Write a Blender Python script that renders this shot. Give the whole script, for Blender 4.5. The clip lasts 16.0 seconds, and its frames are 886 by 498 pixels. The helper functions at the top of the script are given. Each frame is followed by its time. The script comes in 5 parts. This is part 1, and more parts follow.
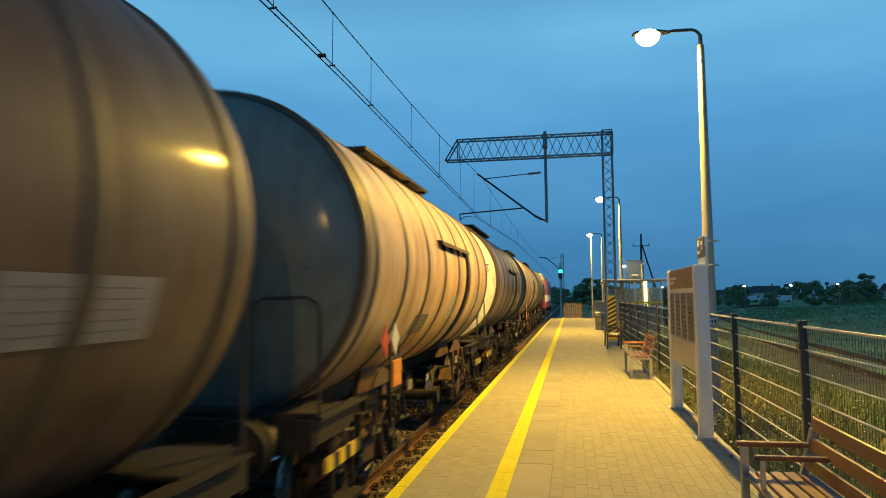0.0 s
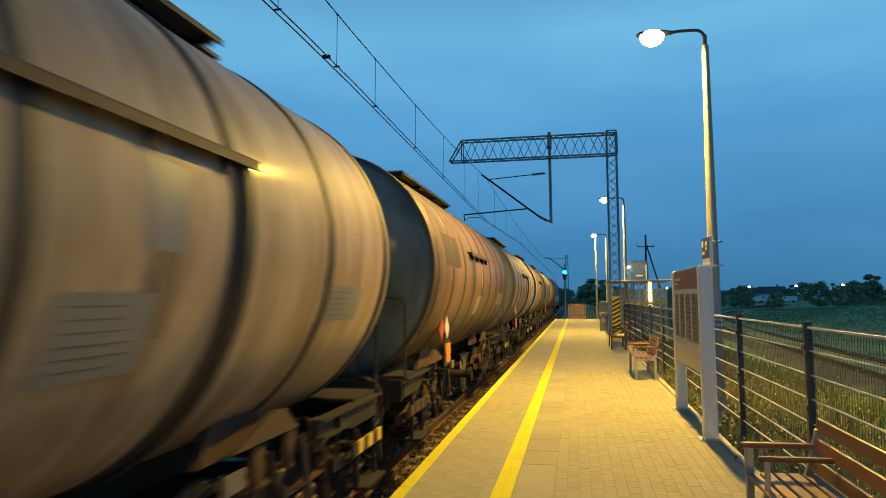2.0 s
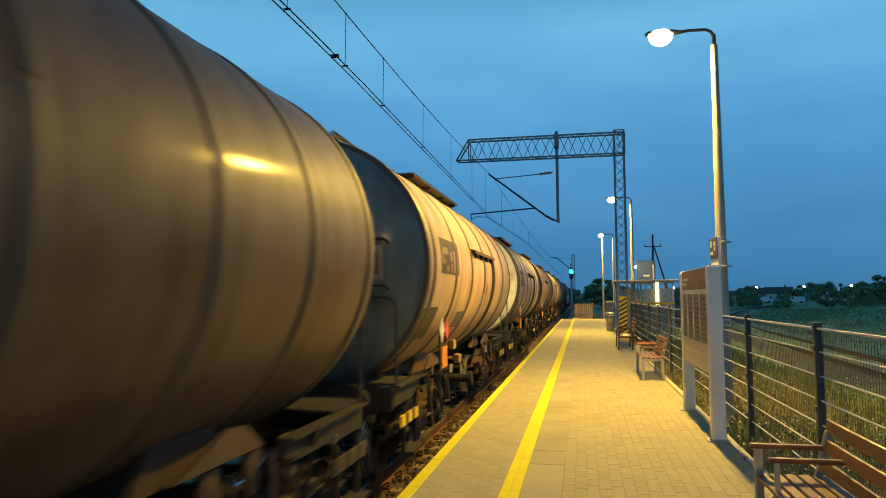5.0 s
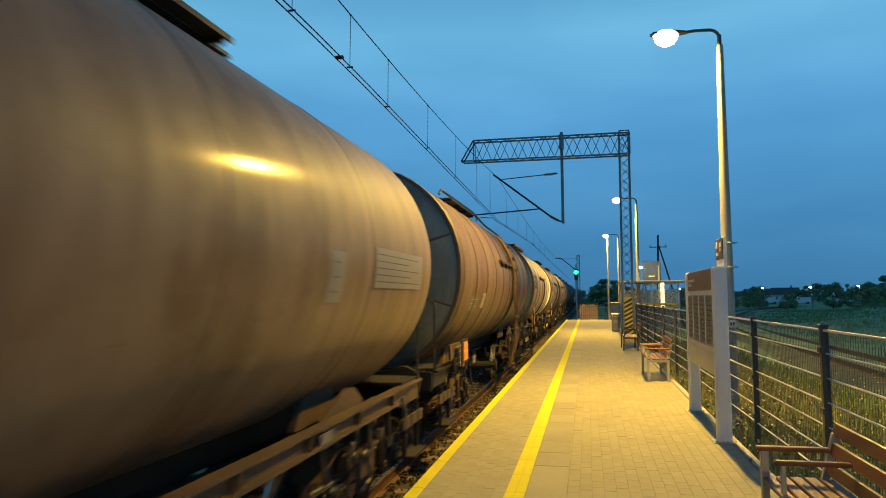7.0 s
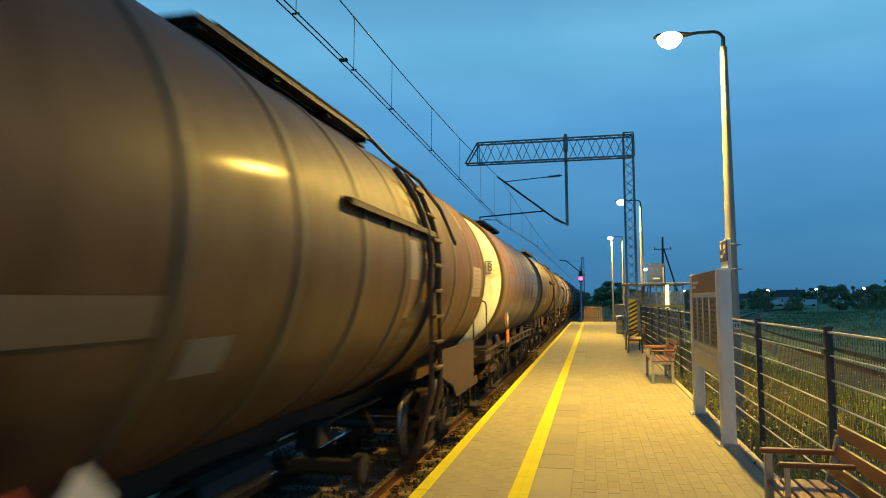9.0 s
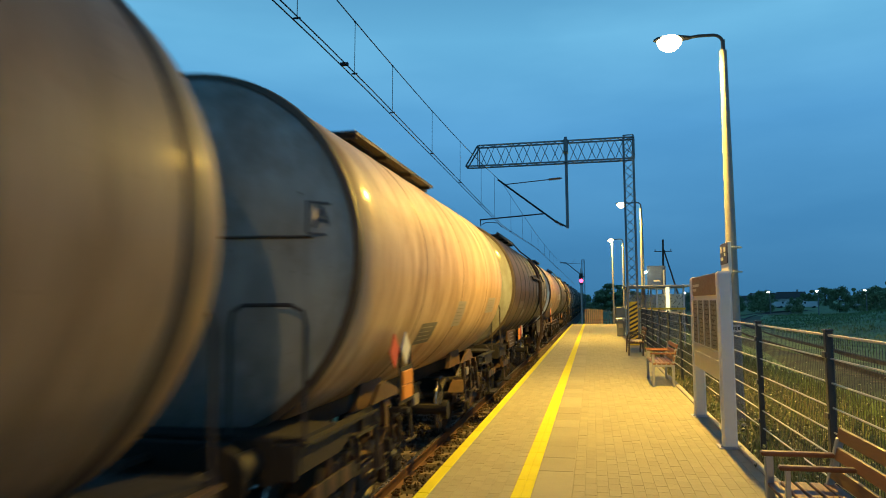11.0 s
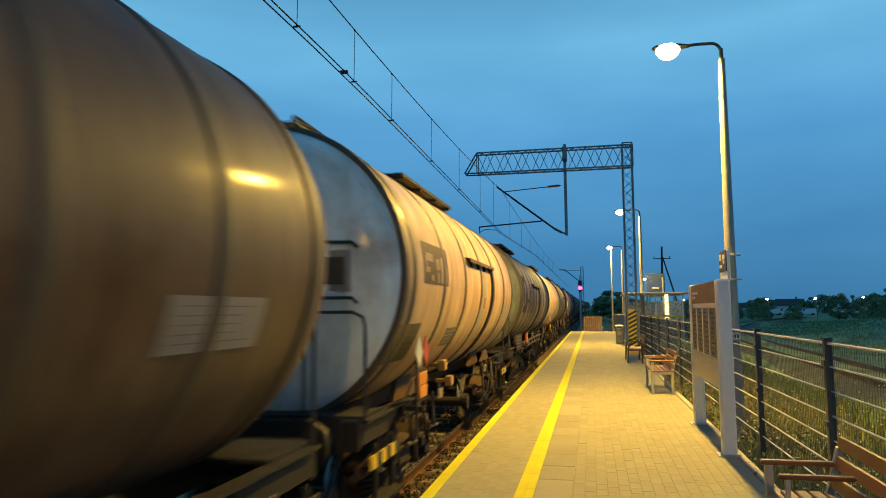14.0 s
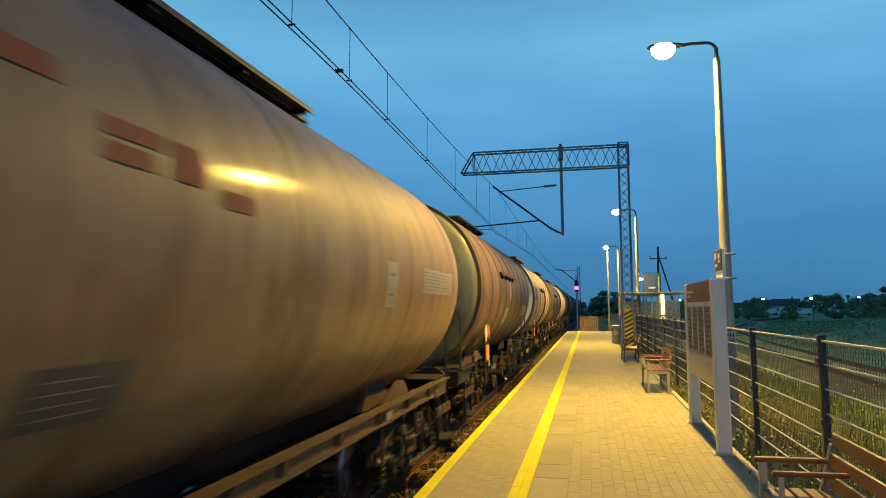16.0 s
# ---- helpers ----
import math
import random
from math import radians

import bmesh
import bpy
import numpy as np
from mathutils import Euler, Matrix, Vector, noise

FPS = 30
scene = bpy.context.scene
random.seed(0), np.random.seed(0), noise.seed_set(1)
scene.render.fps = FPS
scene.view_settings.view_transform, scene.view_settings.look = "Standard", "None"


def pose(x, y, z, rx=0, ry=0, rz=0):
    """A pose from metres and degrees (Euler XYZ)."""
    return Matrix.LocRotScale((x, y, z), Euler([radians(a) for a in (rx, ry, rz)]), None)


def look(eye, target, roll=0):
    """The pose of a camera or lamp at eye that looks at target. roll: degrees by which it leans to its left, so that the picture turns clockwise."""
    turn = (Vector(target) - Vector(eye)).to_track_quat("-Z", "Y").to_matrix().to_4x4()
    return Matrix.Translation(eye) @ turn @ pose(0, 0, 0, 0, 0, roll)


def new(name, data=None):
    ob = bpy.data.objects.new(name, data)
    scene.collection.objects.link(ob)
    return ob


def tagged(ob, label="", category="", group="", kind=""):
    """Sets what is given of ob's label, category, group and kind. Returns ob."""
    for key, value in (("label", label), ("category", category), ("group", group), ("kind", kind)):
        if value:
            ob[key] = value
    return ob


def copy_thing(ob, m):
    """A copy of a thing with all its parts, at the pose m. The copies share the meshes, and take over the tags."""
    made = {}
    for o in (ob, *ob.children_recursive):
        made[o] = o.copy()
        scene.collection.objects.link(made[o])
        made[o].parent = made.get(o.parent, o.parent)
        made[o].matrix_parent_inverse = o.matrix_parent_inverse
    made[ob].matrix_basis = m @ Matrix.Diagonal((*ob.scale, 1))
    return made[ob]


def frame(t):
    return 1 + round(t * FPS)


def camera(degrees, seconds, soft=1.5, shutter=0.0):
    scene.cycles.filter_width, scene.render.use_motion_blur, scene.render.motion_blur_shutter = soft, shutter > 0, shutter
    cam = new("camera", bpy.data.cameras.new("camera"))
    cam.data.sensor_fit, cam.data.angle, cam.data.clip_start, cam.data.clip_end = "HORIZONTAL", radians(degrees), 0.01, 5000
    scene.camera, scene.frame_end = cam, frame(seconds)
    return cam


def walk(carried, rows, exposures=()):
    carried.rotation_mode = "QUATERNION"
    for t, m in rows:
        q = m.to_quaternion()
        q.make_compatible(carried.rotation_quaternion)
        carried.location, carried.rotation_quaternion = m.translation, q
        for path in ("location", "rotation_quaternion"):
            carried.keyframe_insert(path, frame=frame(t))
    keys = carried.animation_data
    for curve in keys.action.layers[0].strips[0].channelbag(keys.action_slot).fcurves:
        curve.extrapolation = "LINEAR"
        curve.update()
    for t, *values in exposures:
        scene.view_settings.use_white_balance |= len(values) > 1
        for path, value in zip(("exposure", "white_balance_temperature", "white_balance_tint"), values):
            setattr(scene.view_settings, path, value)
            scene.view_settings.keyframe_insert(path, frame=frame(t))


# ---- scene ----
PATH = [
    (0, (0.003, 0.027, 1.639), 10.45, 3.99, -0.64),
    (0.5, (0.003, 0.015, 1.639), 10.53, 3.99, -0.60),
    (1, (0.008, 0.001, 1.643), 10.64, 3.85, -0.58),
    (1.5, (0.008, -0.001, 1.641), 10.70, 3.91, -0.61),
    (2, (0.005, 0.019, 1.640), 10.80, 4.05, -0.63),
    (2.5, (0.005, 0.010, 1.642), 10.89, 4.05, -0.58),
    (3, (-0.002, 0.005, 1.646), 10.96, 4.05, -0.55),
    (3.5, (0.001, 0.006, 1.644), 11.09, 4.10, -0.62),
    (4, (-0.007, 0.013, 1.643), 11.15, 4.07, -0.52),
    (6.5, (-0.016, 0.003, 1.648), 11.61, 3.92, -0.41),
    (7, (-0.013, 0.014, 1.650), 11.72, 4.04, -0.40),
    (7.5, (-0.004, -0.009, 1.646), 11.78, 4.18, -0.39),
    (8, (-0.000, -0.000, 1.650), 11.89, 4.19, -0.42),
    (8.5, (-0.000, -0.005, 1.649), 11.96, 4.19, -0.36),
    (9, (-0.003, 0.008, 1.647), 12.08, 4.23, -0.42),
    (11.5, (-0.006, -0.018, 1.659), 12.12, 4.50, -0.52),
    (12, (-0.011, -0.005, 1.660), 12.16, 4.57, -0.51),
    (12.5, (-0.008, -0.004, 1.656), 12.11, 4.65, -0.50),
    (13, (-0.013, -0.011, 1.657), 12.07, 4.75, -0.45),
    (13.5, (-0.013, -0.016, 1.660), 12.04, 4.91, -0.48),
    (14, (-0.008, -0.021, 1.665), 12.01, 5.01, -0.49),
    (14.5, (-0.011, -0.026, 1.656), 11.98, 5.13, -0.49),
    (15, (-0.009, -0.009, 1.646), 11.95, 5.18, -0.38),
    (15.5, (-0.002, -0.022, 1.646), 11.90, 5.15, -0.41),
    (16, (0.008, -0.007, 1.647), 11.74, 5.02, -0.52),
]


def aim(e, yaw, pitch, roll):
    a, b = radians(yaw), radians(pitch)
    d = Vector((-math.sin(a) * math.cos(b), math.cos(a) * math.cos(b), math.sin(b)))
    return look(e, Vector(e) + d, roll)


cam = camera(65.2, 16.0, soft=1.0, shutter=0.5)
walk(cam, [(t, aim(e, yaw, pitch, roll)) for t, e, yaw, pitch, roll in PATH], exposures=[(0, 0.36), (16, 0.36)])

# ---- places (metres; z = 0 is the platform's top) ----
EDGE_X = -1.54          # platform edge
TRACK_X = -3.28         # track axis
RAIL_Z = -0.53          # rail top
FIELD_Z = -0.95
FENCE_X = 1.90
KERB_X = 1.54
PLAT_END = 52.0
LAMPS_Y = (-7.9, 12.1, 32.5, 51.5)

# ---- dusk sky ----
world = bpy.data.worlds.new("dusk")
scene.world = world
world.use_nodes = True
wn, wl = world.node_tree.nodes, world.node_tree.links
wn.clear()
w_out = wn.new("ShaderNodeOutputWorld")
w_bg = wn.new("ShaderNodeBackground")
w_geo = wn.new("ShaderNodeTexCoord")
w_sep = wn.new("ShaderNodeSeparateXYZ")
w_ramp = wn.new("ShaderNodeValToRGB")
w_noise = wn.new("ShaderNodeTexNoise")
w_map = wn.new("ShaderNodeMapping")
w_mul = wn.new("ShaderNodeMixRGB")
w_nr = wn.new("ShaderNodeValToRGB")
wl.new(w_geo.outputs["Generated"], w_sep.inputs[0])
wl.new(w_sep.outputs["Z"], w_ramp.inputs[0])
w_ramp.color_ramp.elements[0].position = 0.0
w_ramp.color_ramp.elements[0].color = (0.036, 0.150, 0.300, 1)
w_ramp.color_ramp.elements[1].position = 1.0
w_ramp.color_ramp.elements[1].color = (0.012, 0.055, 0.130, 1)
for p, c in ((0.10, (0.049, 0.198, 0.392, 1)), (0.24, (0.075, 0.275, 0.520, 1)), (0.36, (0.115, 0.365, 0.59, 1)), (0.55, (0.036, 0.150, 0.290, 1))):
    el = w_ramp.color_ramp.elements.new(p)
    el.color = c
w_map.inputs["Scale"].default_value = (1.2, 1.2, 4.5)
wl.new(w_geo.outputs["Generated"], w_map.inputs[0])
wl.new(w_map.outputs[0], w_noise.inputs["Vector"])
w_noise.inputs["Scale"].default_value = 2.6
w_noise.inputs["Detail"].default_value = 6
w_noise.inputs["Roughness"].default_value = 0.5
w_nr.color_ramp.elements[0].position, w_nr.color_ramp.elements[0].color = 0.36, (0.92, 0.94, 0.95, 1)
w_nr.color_ramp.elements[1].position, w_nr.color_ramp.elements[1].color = 0.66, (1.13, 1.07, 1.04, 1)
wl.new(w_noise.outputs[0], w_nr.inputs[0])
w_mul.blend_type = "MULTIPLY"
w_mul.inputs[0].default_value = 1.0
wl.new(w_ramp.outputs[0], w_mul.inputs[1])
wl.new(w_nr.outputs[0], w_mul.inputs[2])
wl.new(w_mul.outputs[0], w_bg.inputs[0])
w_bg.inputs[1].default_value = 1.0
wl.new(w_bg.outputs[0], w_out.inputs[0])

# ---- the platform lamps' light ----
LAMP_HEAD = (1.42, 6.06)
for ly in LAMPS_Y:
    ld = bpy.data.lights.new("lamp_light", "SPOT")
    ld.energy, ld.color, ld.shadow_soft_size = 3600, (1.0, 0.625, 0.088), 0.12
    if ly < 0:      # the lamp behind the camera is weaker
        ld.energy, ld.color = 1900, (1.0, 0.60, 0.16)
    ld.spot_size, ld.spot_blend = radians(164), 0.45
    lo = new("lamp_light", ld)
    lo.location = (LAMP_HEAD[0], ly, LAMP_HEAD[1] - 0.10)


# ---- materials ----
def mat(name, base, rough=0.6, metal=0.0, var=0.25, scale=6.0, bump=0.15, bscale=60.0, tint=None, island=False, obj=0.0,
        emit=None, strength=0.0, stretch=(1, 1, 1), spec=0.5):
    m = bpy.data.materials.new(name)
    m.use_nodes = True
    n, l = m.node_tree.nodes, m.node_tree.links
    b = n["Principled BSDF"]
    b.inputs["Roughness"].default_value, b.inputs["Metallic"].default_value = rough, metal
    b.inputs["Specular IOR Level"].default_value = spec
    if emit:
        b.inputs["Base Color"].default_value = (*base, 1)
        b.inputs["Emission Color"].default_value = (*emit, 1)
        b.inputs["Emission Strength"].default_value = strength
        return m
    tc = n.new("ShaderNodeTexCoord")
    mp = n.new("ShaderNodeMapping")
    mp.inputs["Scale"].default_value = stretch
    l.new(tc.outputs["Object"], mp.inputs[0])
    big = n.new("ShaderNodeTexNoise")
    big.inputs["Scale"].default_value, big.inputs["Detail"].default_value = scale * 0.35, 5
    fine = n.new("ShaderNodeTexNoise")
    fine.inputs["Scale"].default_value, fine.inputs["Detail"].default_value = scale * 4, 8
    l.new(mp.outputs[0], big.inputs["Vector"])
    l.new(mp.outputs[0], fine.inputs["Vector"])
    add = n.new("ShaderNodeMath")
    add.operation = "MULTIPLY_ADD"
    add.inputs[1].default_value = 0.6
    l.new(big.outputs[0], add.inputs[0])
    half = n.new("ShaderNodeMath")
    half.operation = "MULTIPLY"
    half.inputs[1].default_value = 0.4
    l.new(fine.outputs[0], half.inputs[0])
    l.new(half.outputs[0], add.inputs[2])
    last = add.outputs[0]
    if island or obj:
        rnd = n.new("ShaderNodeNewGeometry" if island else "ShaderNodeObjectInfo")
        jit = n.new("ShaderNodeMath")
        jit.operation = "MULTIPLY_ADD"
        jit.inputs[1].default_value = 0.35 if island else obj
        l.new(rnd.outputs["Random Per Island" if island else "Random"], jit.inputs[0])
        l.new(last, jit.inputs[2])
        sub = n.new("ShaderNodeMath")
        sub.operation = "SUBTRACT"
        sub.inputs[1].default_value = 0.17 if island else obj / 2
        l.new(jit.outputs[0], sub.inputs[0])
        last = sub.outputs[0]
    ramp = n.new("ShaderNodeValToRGB")
    t = tint or base
    ramp.color_ramp.elements[0].position, ramp.color_ramp.elements[1].position = 0.3, 0.7
    ramp.color_ramp.elements[0].color = (*[max(0, c * (1 - var)) for c in t], 1)
    ramp.color_ramp.elements[1].color = (*[min(1, c * (1 + var)) for c in base], 1)
    l.new(last, ramp.inputs[0])
    l.new(ramp.outputs[0], b.inputs["Base Color"])
    rr = n.new("ShaderNodeMath")
    rr.operation = "MULTIPLY_ADD"
    rr.inputs[1].default_value, rr.inputs[2].default_value = 0.3, rough - 0.15
    l.new(fine.outputs[0], rr.inputs[0])
    l.new(rr.outputs[0], b.inputs["Roughness"])
    if bump:
        bn = n.new("ShaderNodeTexNoise")
        bn.inputs["Scale"].default_value, bn.inputs["Detail"].default_value = bscale, 4
        l.new(mp.outputs[0], bn.inputs["Vector"])
        bp = n.new("ShaderNodeBump")
        bp.inputs["Strength"].default_value, bp.inputs["Distance"].default_value = bump, 0.01
        l.new(bn.outputs[0], bp.inputs["Height"])
        l.new(bp.outputs[0], b.inputs["Normal"])
    return m


M = dict(
    paver=mat("beige_concrete_paver", (0.315, 0.287, 0.195), 0.85, var=0.07, scale=3, island=True, bump=0.3, bscale=120),
    paver_single=mat("beige_concrete_paving_block", (0.315, 0.287, 0.195), 0.85, var=0.07, scale=3, bump=0.3, bscale=120, obj=0.3),
    slab=mat("concrete_slab", (0.305, 0.280, 0.197), 0.85, var=0.12, scale=3, bump=0.3, bscale=120, obj=0.3),
    joint=mat("sandy_joint", (0.30, 0.272, 0.19), 0.95, var=0.2, scale=8, bump=0.4),
    yellow=mat("yellow_line_paint", (0.66, 0.60, 0.008), 0.75, var=0.10, scale=5, bump=0.15, bscale=150, spec=0.25),
    kerb=mat("concrete_kerb", (0.40, 0.375, 0.31), 0.85, var=0.2, scale=4, bump=0.3),
    conc=mat("weathered_concrete", (0.36, 0.35, 0.32), 0.8, var=0.2, scale=3, bump=0.3, bscale=40),
    pole=mat("pale_spun_concrete", (0.29, 0.285, 0.27), 0.6, var=0.12, scale=3, bump=0.12, bscale=80),
    galv=mat("galvanised_steel", (0.45, 0.46, 0.47), 0.42, 0.75, var=0.2, scale=8, bump=0.1),
    lattice=mat("grey_painted_lattice_steel", (0.17, 0.19, 0.21), 0.55, 0.3, var=0.25, scale=6, bump=0.1),
    fence=mat("anthracite_fence_steel", (0.045, 0.05, 0.055), 0.4, 0.2, var=0.2, scale=10, bump=0.05),
    wire_mesh=mat("zinc_fence_wire", (0.50, 0.50, 0.48), 0.4, 0.3, var=0.15, scale=10, bump=0.0),
    cable=mat("dark_cable", (0.012, 0.012, 0.014), 0.7, 0.0, var=0.2, bump=0),
    insul=mat("brown_insulator", (0.09, 0.04, 0.025), 0.25, var=0.2, bump=0),
    rail=mat("rusty_rail_steel", (0.115, 0.055, 0.028), 0.7, 0.4, var=0.35, scale=8, bump=0.3),
    railtop=mat("worn_rail_head", (0.42, 0.40, 0.38), 0.28, 0.9, var=0.12, bump=0.03),
    sleeper=mat("concrete_sleeper", (0.13, 0.098, 0.068), 0.85, var=0.3, scale=5, bump=0.4, obj=0.3),
    ballast=mat("ballast_stone", (0.052, 0.037, 0.025), 0.9, var=0.5, scale=5, bump=0.6, bscale=30, island=True),
    bed=mat("ballast_bed", (0.045, 0.033, 0.022), 0.95, var=0.4, scale=12, bump=0.9, bscale=22),
    dullrail=mat("dull_rusted_rail", (0.05, 0.04, 0.035), 0.85, 0.1, var=0.35, scale=8, bump=0.3),
    weedbed=mat("overgrown_ballast", (0.085, 0.10, 0.05), 0.95, var=0.6, scale=2.5, bump=0.9, bscale=12, tint=(0.07, 0.065, 0.05)),
    clip=mat("rusty_clip", (0.10, 0.055, 0.03), 0.8, 0.3, var=0.3, bump=0.2),
    board=mat("brown_board_header", (0.10, 0.055, 0.03), 0.45, var=0.15, bump=0.05),
    white=mat("white_powder_coat", (0.62, 0.63, 0.66), 0.4, var=0.06, scale=3, bump=0.04),
    # Vertical streaks in the colour stand for glare on the case's glass.
    paper=mat("glare_streaked_timetable", (0.11, 0.11, 0.12), 0.3, var=0.6, scale=7, bump=0.0, stretch=(1, 5, 0.8)),
    cream=mat("cream_board_panel", (0.46, 0.43, 0.36), 0.35, var=0.1, scale=3, bump=0.03),
    navy=mat("dark_sign_face", (0.018, 0.02, 0.045), 0.5, var=0.1, bump=0.0),
    wood=mat("stained_bench_wood", (0.17, 0.065, 0.025), 0.45, var=0.35, scale=10, bump=0.2, stretch=(1, 0.12, 1), obj=0.3),
    bsteel=mat("bench_steel", (0.36, 0.37, 0.38), 0.45, 0.5, var=0.15, bump=0.05),
    bin=mat("grey_bin_paint", (0.13, 0.14, 0.15), 0.5, var=0.2, bump=0.1),
    paleglass=mat("dusty_shelter_glass", (0.72, 0.68, 0.56), 0.3, var=0.12, scale=3, bump=0),
    lamphood=mat("dark_grey_lamp_housing", (0.07, 0.07, 0.07), 0.5, 0.3, var=0.15, bump=0.05),
    black=mat("black_stripe_paint", (0.02, 0.02, 0.02), 0.55, var=0.2, bump=0.05),
    hazard=mat("yellow_stripe_paint", (0.75, 0.50, 0.03), 0.55, var=0.15, bump=0.05),
    brownfence=mat("weathered_barrier_board", (0.40, 0.23, 0.09), 0.7, var=0.25, bump=0.1),
    timber=mat("creosoted_timber", (0.03, 0.028, 0.028), 0.85, var=0.3, bump=0.3),
    soil=mat("field_soil_and_grass", (0.165, 0.255, 0.10), 0.95, var=0.55, scale=1.2, bump=0.8, bscale=5, tint=(0.16, 0.19, 0.10)),
    grass=mat("meadow_grass", (0.145, 0.19, 0.06), 0.8, var=0.5, scale=3, bump=0, island=True, tint=(0.15, 0.17, 0.06)),
    fargrass=mat("field_grass", (0.15, 0.23, 0.085), 0.85, var=0.3, scale=2, bump=0, island=True, tint=(0.14, 0.19, 0.085)),
    weed=mat("dry_weed", (0.28, 0.25, 0.11), 0.8, var=0.4, scale=3, bump=0, island=True),
    weedleaf=mat("weed_leaf", (0.15, 0.175, 0.06), 0.7, var=0.5, scale=3, bump=0, island=True, tint=(0.13, 0.13, 0.05)),
    flower=mat("pale_weed_flower", (0.55, 0.52, 0.32), 0.8, var=0.2, bump=0, island=True),
    leaf=mat("tree_leaf", (0.15, 0.22, 0.105), 0.75, var=0.5, scale=1.5, bump=0, island=True),
    bark=mat("tree_bark", (0.05, 0.04, 0.03), 0.9, var=0.3, bump=0.4),
    house=mat("pale_render_wall", (0.55, 0.53, 0.50), 0.8, var=0.1, bump=0.1),
    roof=mat("dark_roof_sheet", (0.07, 0.06, 0.06), 0.7, var=0.2, bump=0.1),
    glass=mat("dark_window_glass", (0.02, 0.025, 0.03), 0.08, var=0.1, bump=0),
    signglass=mat("blue_grey_sign_glass", (0.22, 0.28, 0.34), 0.12, var=0.12, scale=2, bump=0),
    darksteel=mat("dark_bench_steel", (0.05, 0.042, 0.038), 0.5, 0.3, var=0.2, bump=0.05),
    glow=mat("sodium_lamp_glass", (1, 0.8, 0.5), emit=(1.0, 0.74, 0.36), strength=5),
    glow_far=mat("white_street_lamp_glass", (1, 0.95, 0.85), emit=(1.0, 0.93, 0.8), strength=20),
    glow_green=mat("green_signal_lens", (0, 0.9, 0.5), emit=(0.012, 1.0, 0.27), strength=8),
    glow_red=mat("red_signal_lens", (0.9, 0, 0.05), emit=(1.0, 0.03, 0.09), strength=10),
    lit=mat("lit_shelter_panel", (0.9, 0.8, 0.5), emit=(1.0, 0.82, 0.38), strength=1.4),
)

_g = M["signglass"].node_tree.nodes["Principled BSDF"]
_g.inputs["Transmission Weight"].default_value = 0.8
_g.inputs["IOR"].default_value = 1.2
_g = M["paleglass"].node_tree.nodes["Principled BSDF"]
_g.inputs["Transmission Weight"].default_value = 0.65
_g.inputs["IOR"].default_value = 1.15


# ---- mesh helpers ----
def part(name, bm, material, parent=None, label="", smooth=False):
    me = bpy.data.meshes.new(name)
    bm.normal_update()
    bm.to_mesh(me)
    bm.free()
    for mm in (material if isinstance(material, (list, tuple)) else [material]):
        me.materials.append(mm)
    if smooth:
        me.shade_smooth()
        if smooth != "all":
            me.set_sharp_from_angle(angle=radians(35))
    ob = new(name, me)
    if parent:
        ob.parent = parent
    if label:
        tagged(ob, label)
    return ob


def empty(name, m, label, category, group="", kind=""):
    ob = new(name)
    ob.empty_display_size = 0.2
    ob.matrix_basis = m
    return tagged(ob, label, category, group, kind)


def box(bm, c, s, m=None, bevel=0.0, mi=0):
    g = bmesh.ops.create_cube(bm, size=1)
    vs = g["verts"]
    for v in vs:
        v.co = Vector((v.co.x * s[0], v.co.y * s[1], v.co.z * s[2]))
    if bevel:
        es = list({e for v in vs for e in v.link_edges})
        r = bmesh.ops.bevel(bm, geom=es, offset=bevel, segments=1, affect="EDGES", profile=0.5)
        vs = list({v for f in r["faces"] for v in f.verts} | {v for v in vs if v.is_valid})
    tr = Matrix.Translation(c) @ (m or Matrix())
    for v in vs:
        v.co = tr @ v.co
    if mi:
        for f in {f for v in vs for f in v.link_faces}:
            f.material_index = mi
    return vs


def tube(bm, a, b, r, seg=8, r2=None, mi=0):
    a, b = Vector(a), Vector(b)
    d = b - a
    m = Matrix.Translation((a + b) / 2) @ d.to_track_quat("Z", "Y").to_matrix().to_4x4()
    g = bmesh.ops.create_cone(bm, cap_ends=True, segments=seg, radius1=r, radius2=r if r2 is None else r2, depth=d.length, matrix=m)
    if mi:
        for f in {f for v in g["verts"] for f in v.link_faces}:
            f.material_index = mi
    return g["verts"]


def pipe(bm, pts, r, seg=6):
    """A bent rod through the points."""
    pts = [Vector(p) for p in pts]
    rings = []
    for i, p in enumerate(pts):
        d = (pts[min(i + 1, len(pts) - 1)] - pts[max(i - 1, 0)]).normalized()
        q = d.to_track_quat("Z", "Y")
        rings.append([bm.verts.new(p + q @ Vector((r * math.cos(k * math.tau / seg), r * math.sin(k * math.tau / seg), 0))) for k in range(seg)])
    for u, v in zip(rings, rings[1:]):
        for k in range(seg):
            bm.faces.new((u[k], u[(k + 1) % seg], v[(k + 1) % seg], v[k]))
    bm.faces.new(rings[0][::-1])
    bm.faces.new(rings[-1])


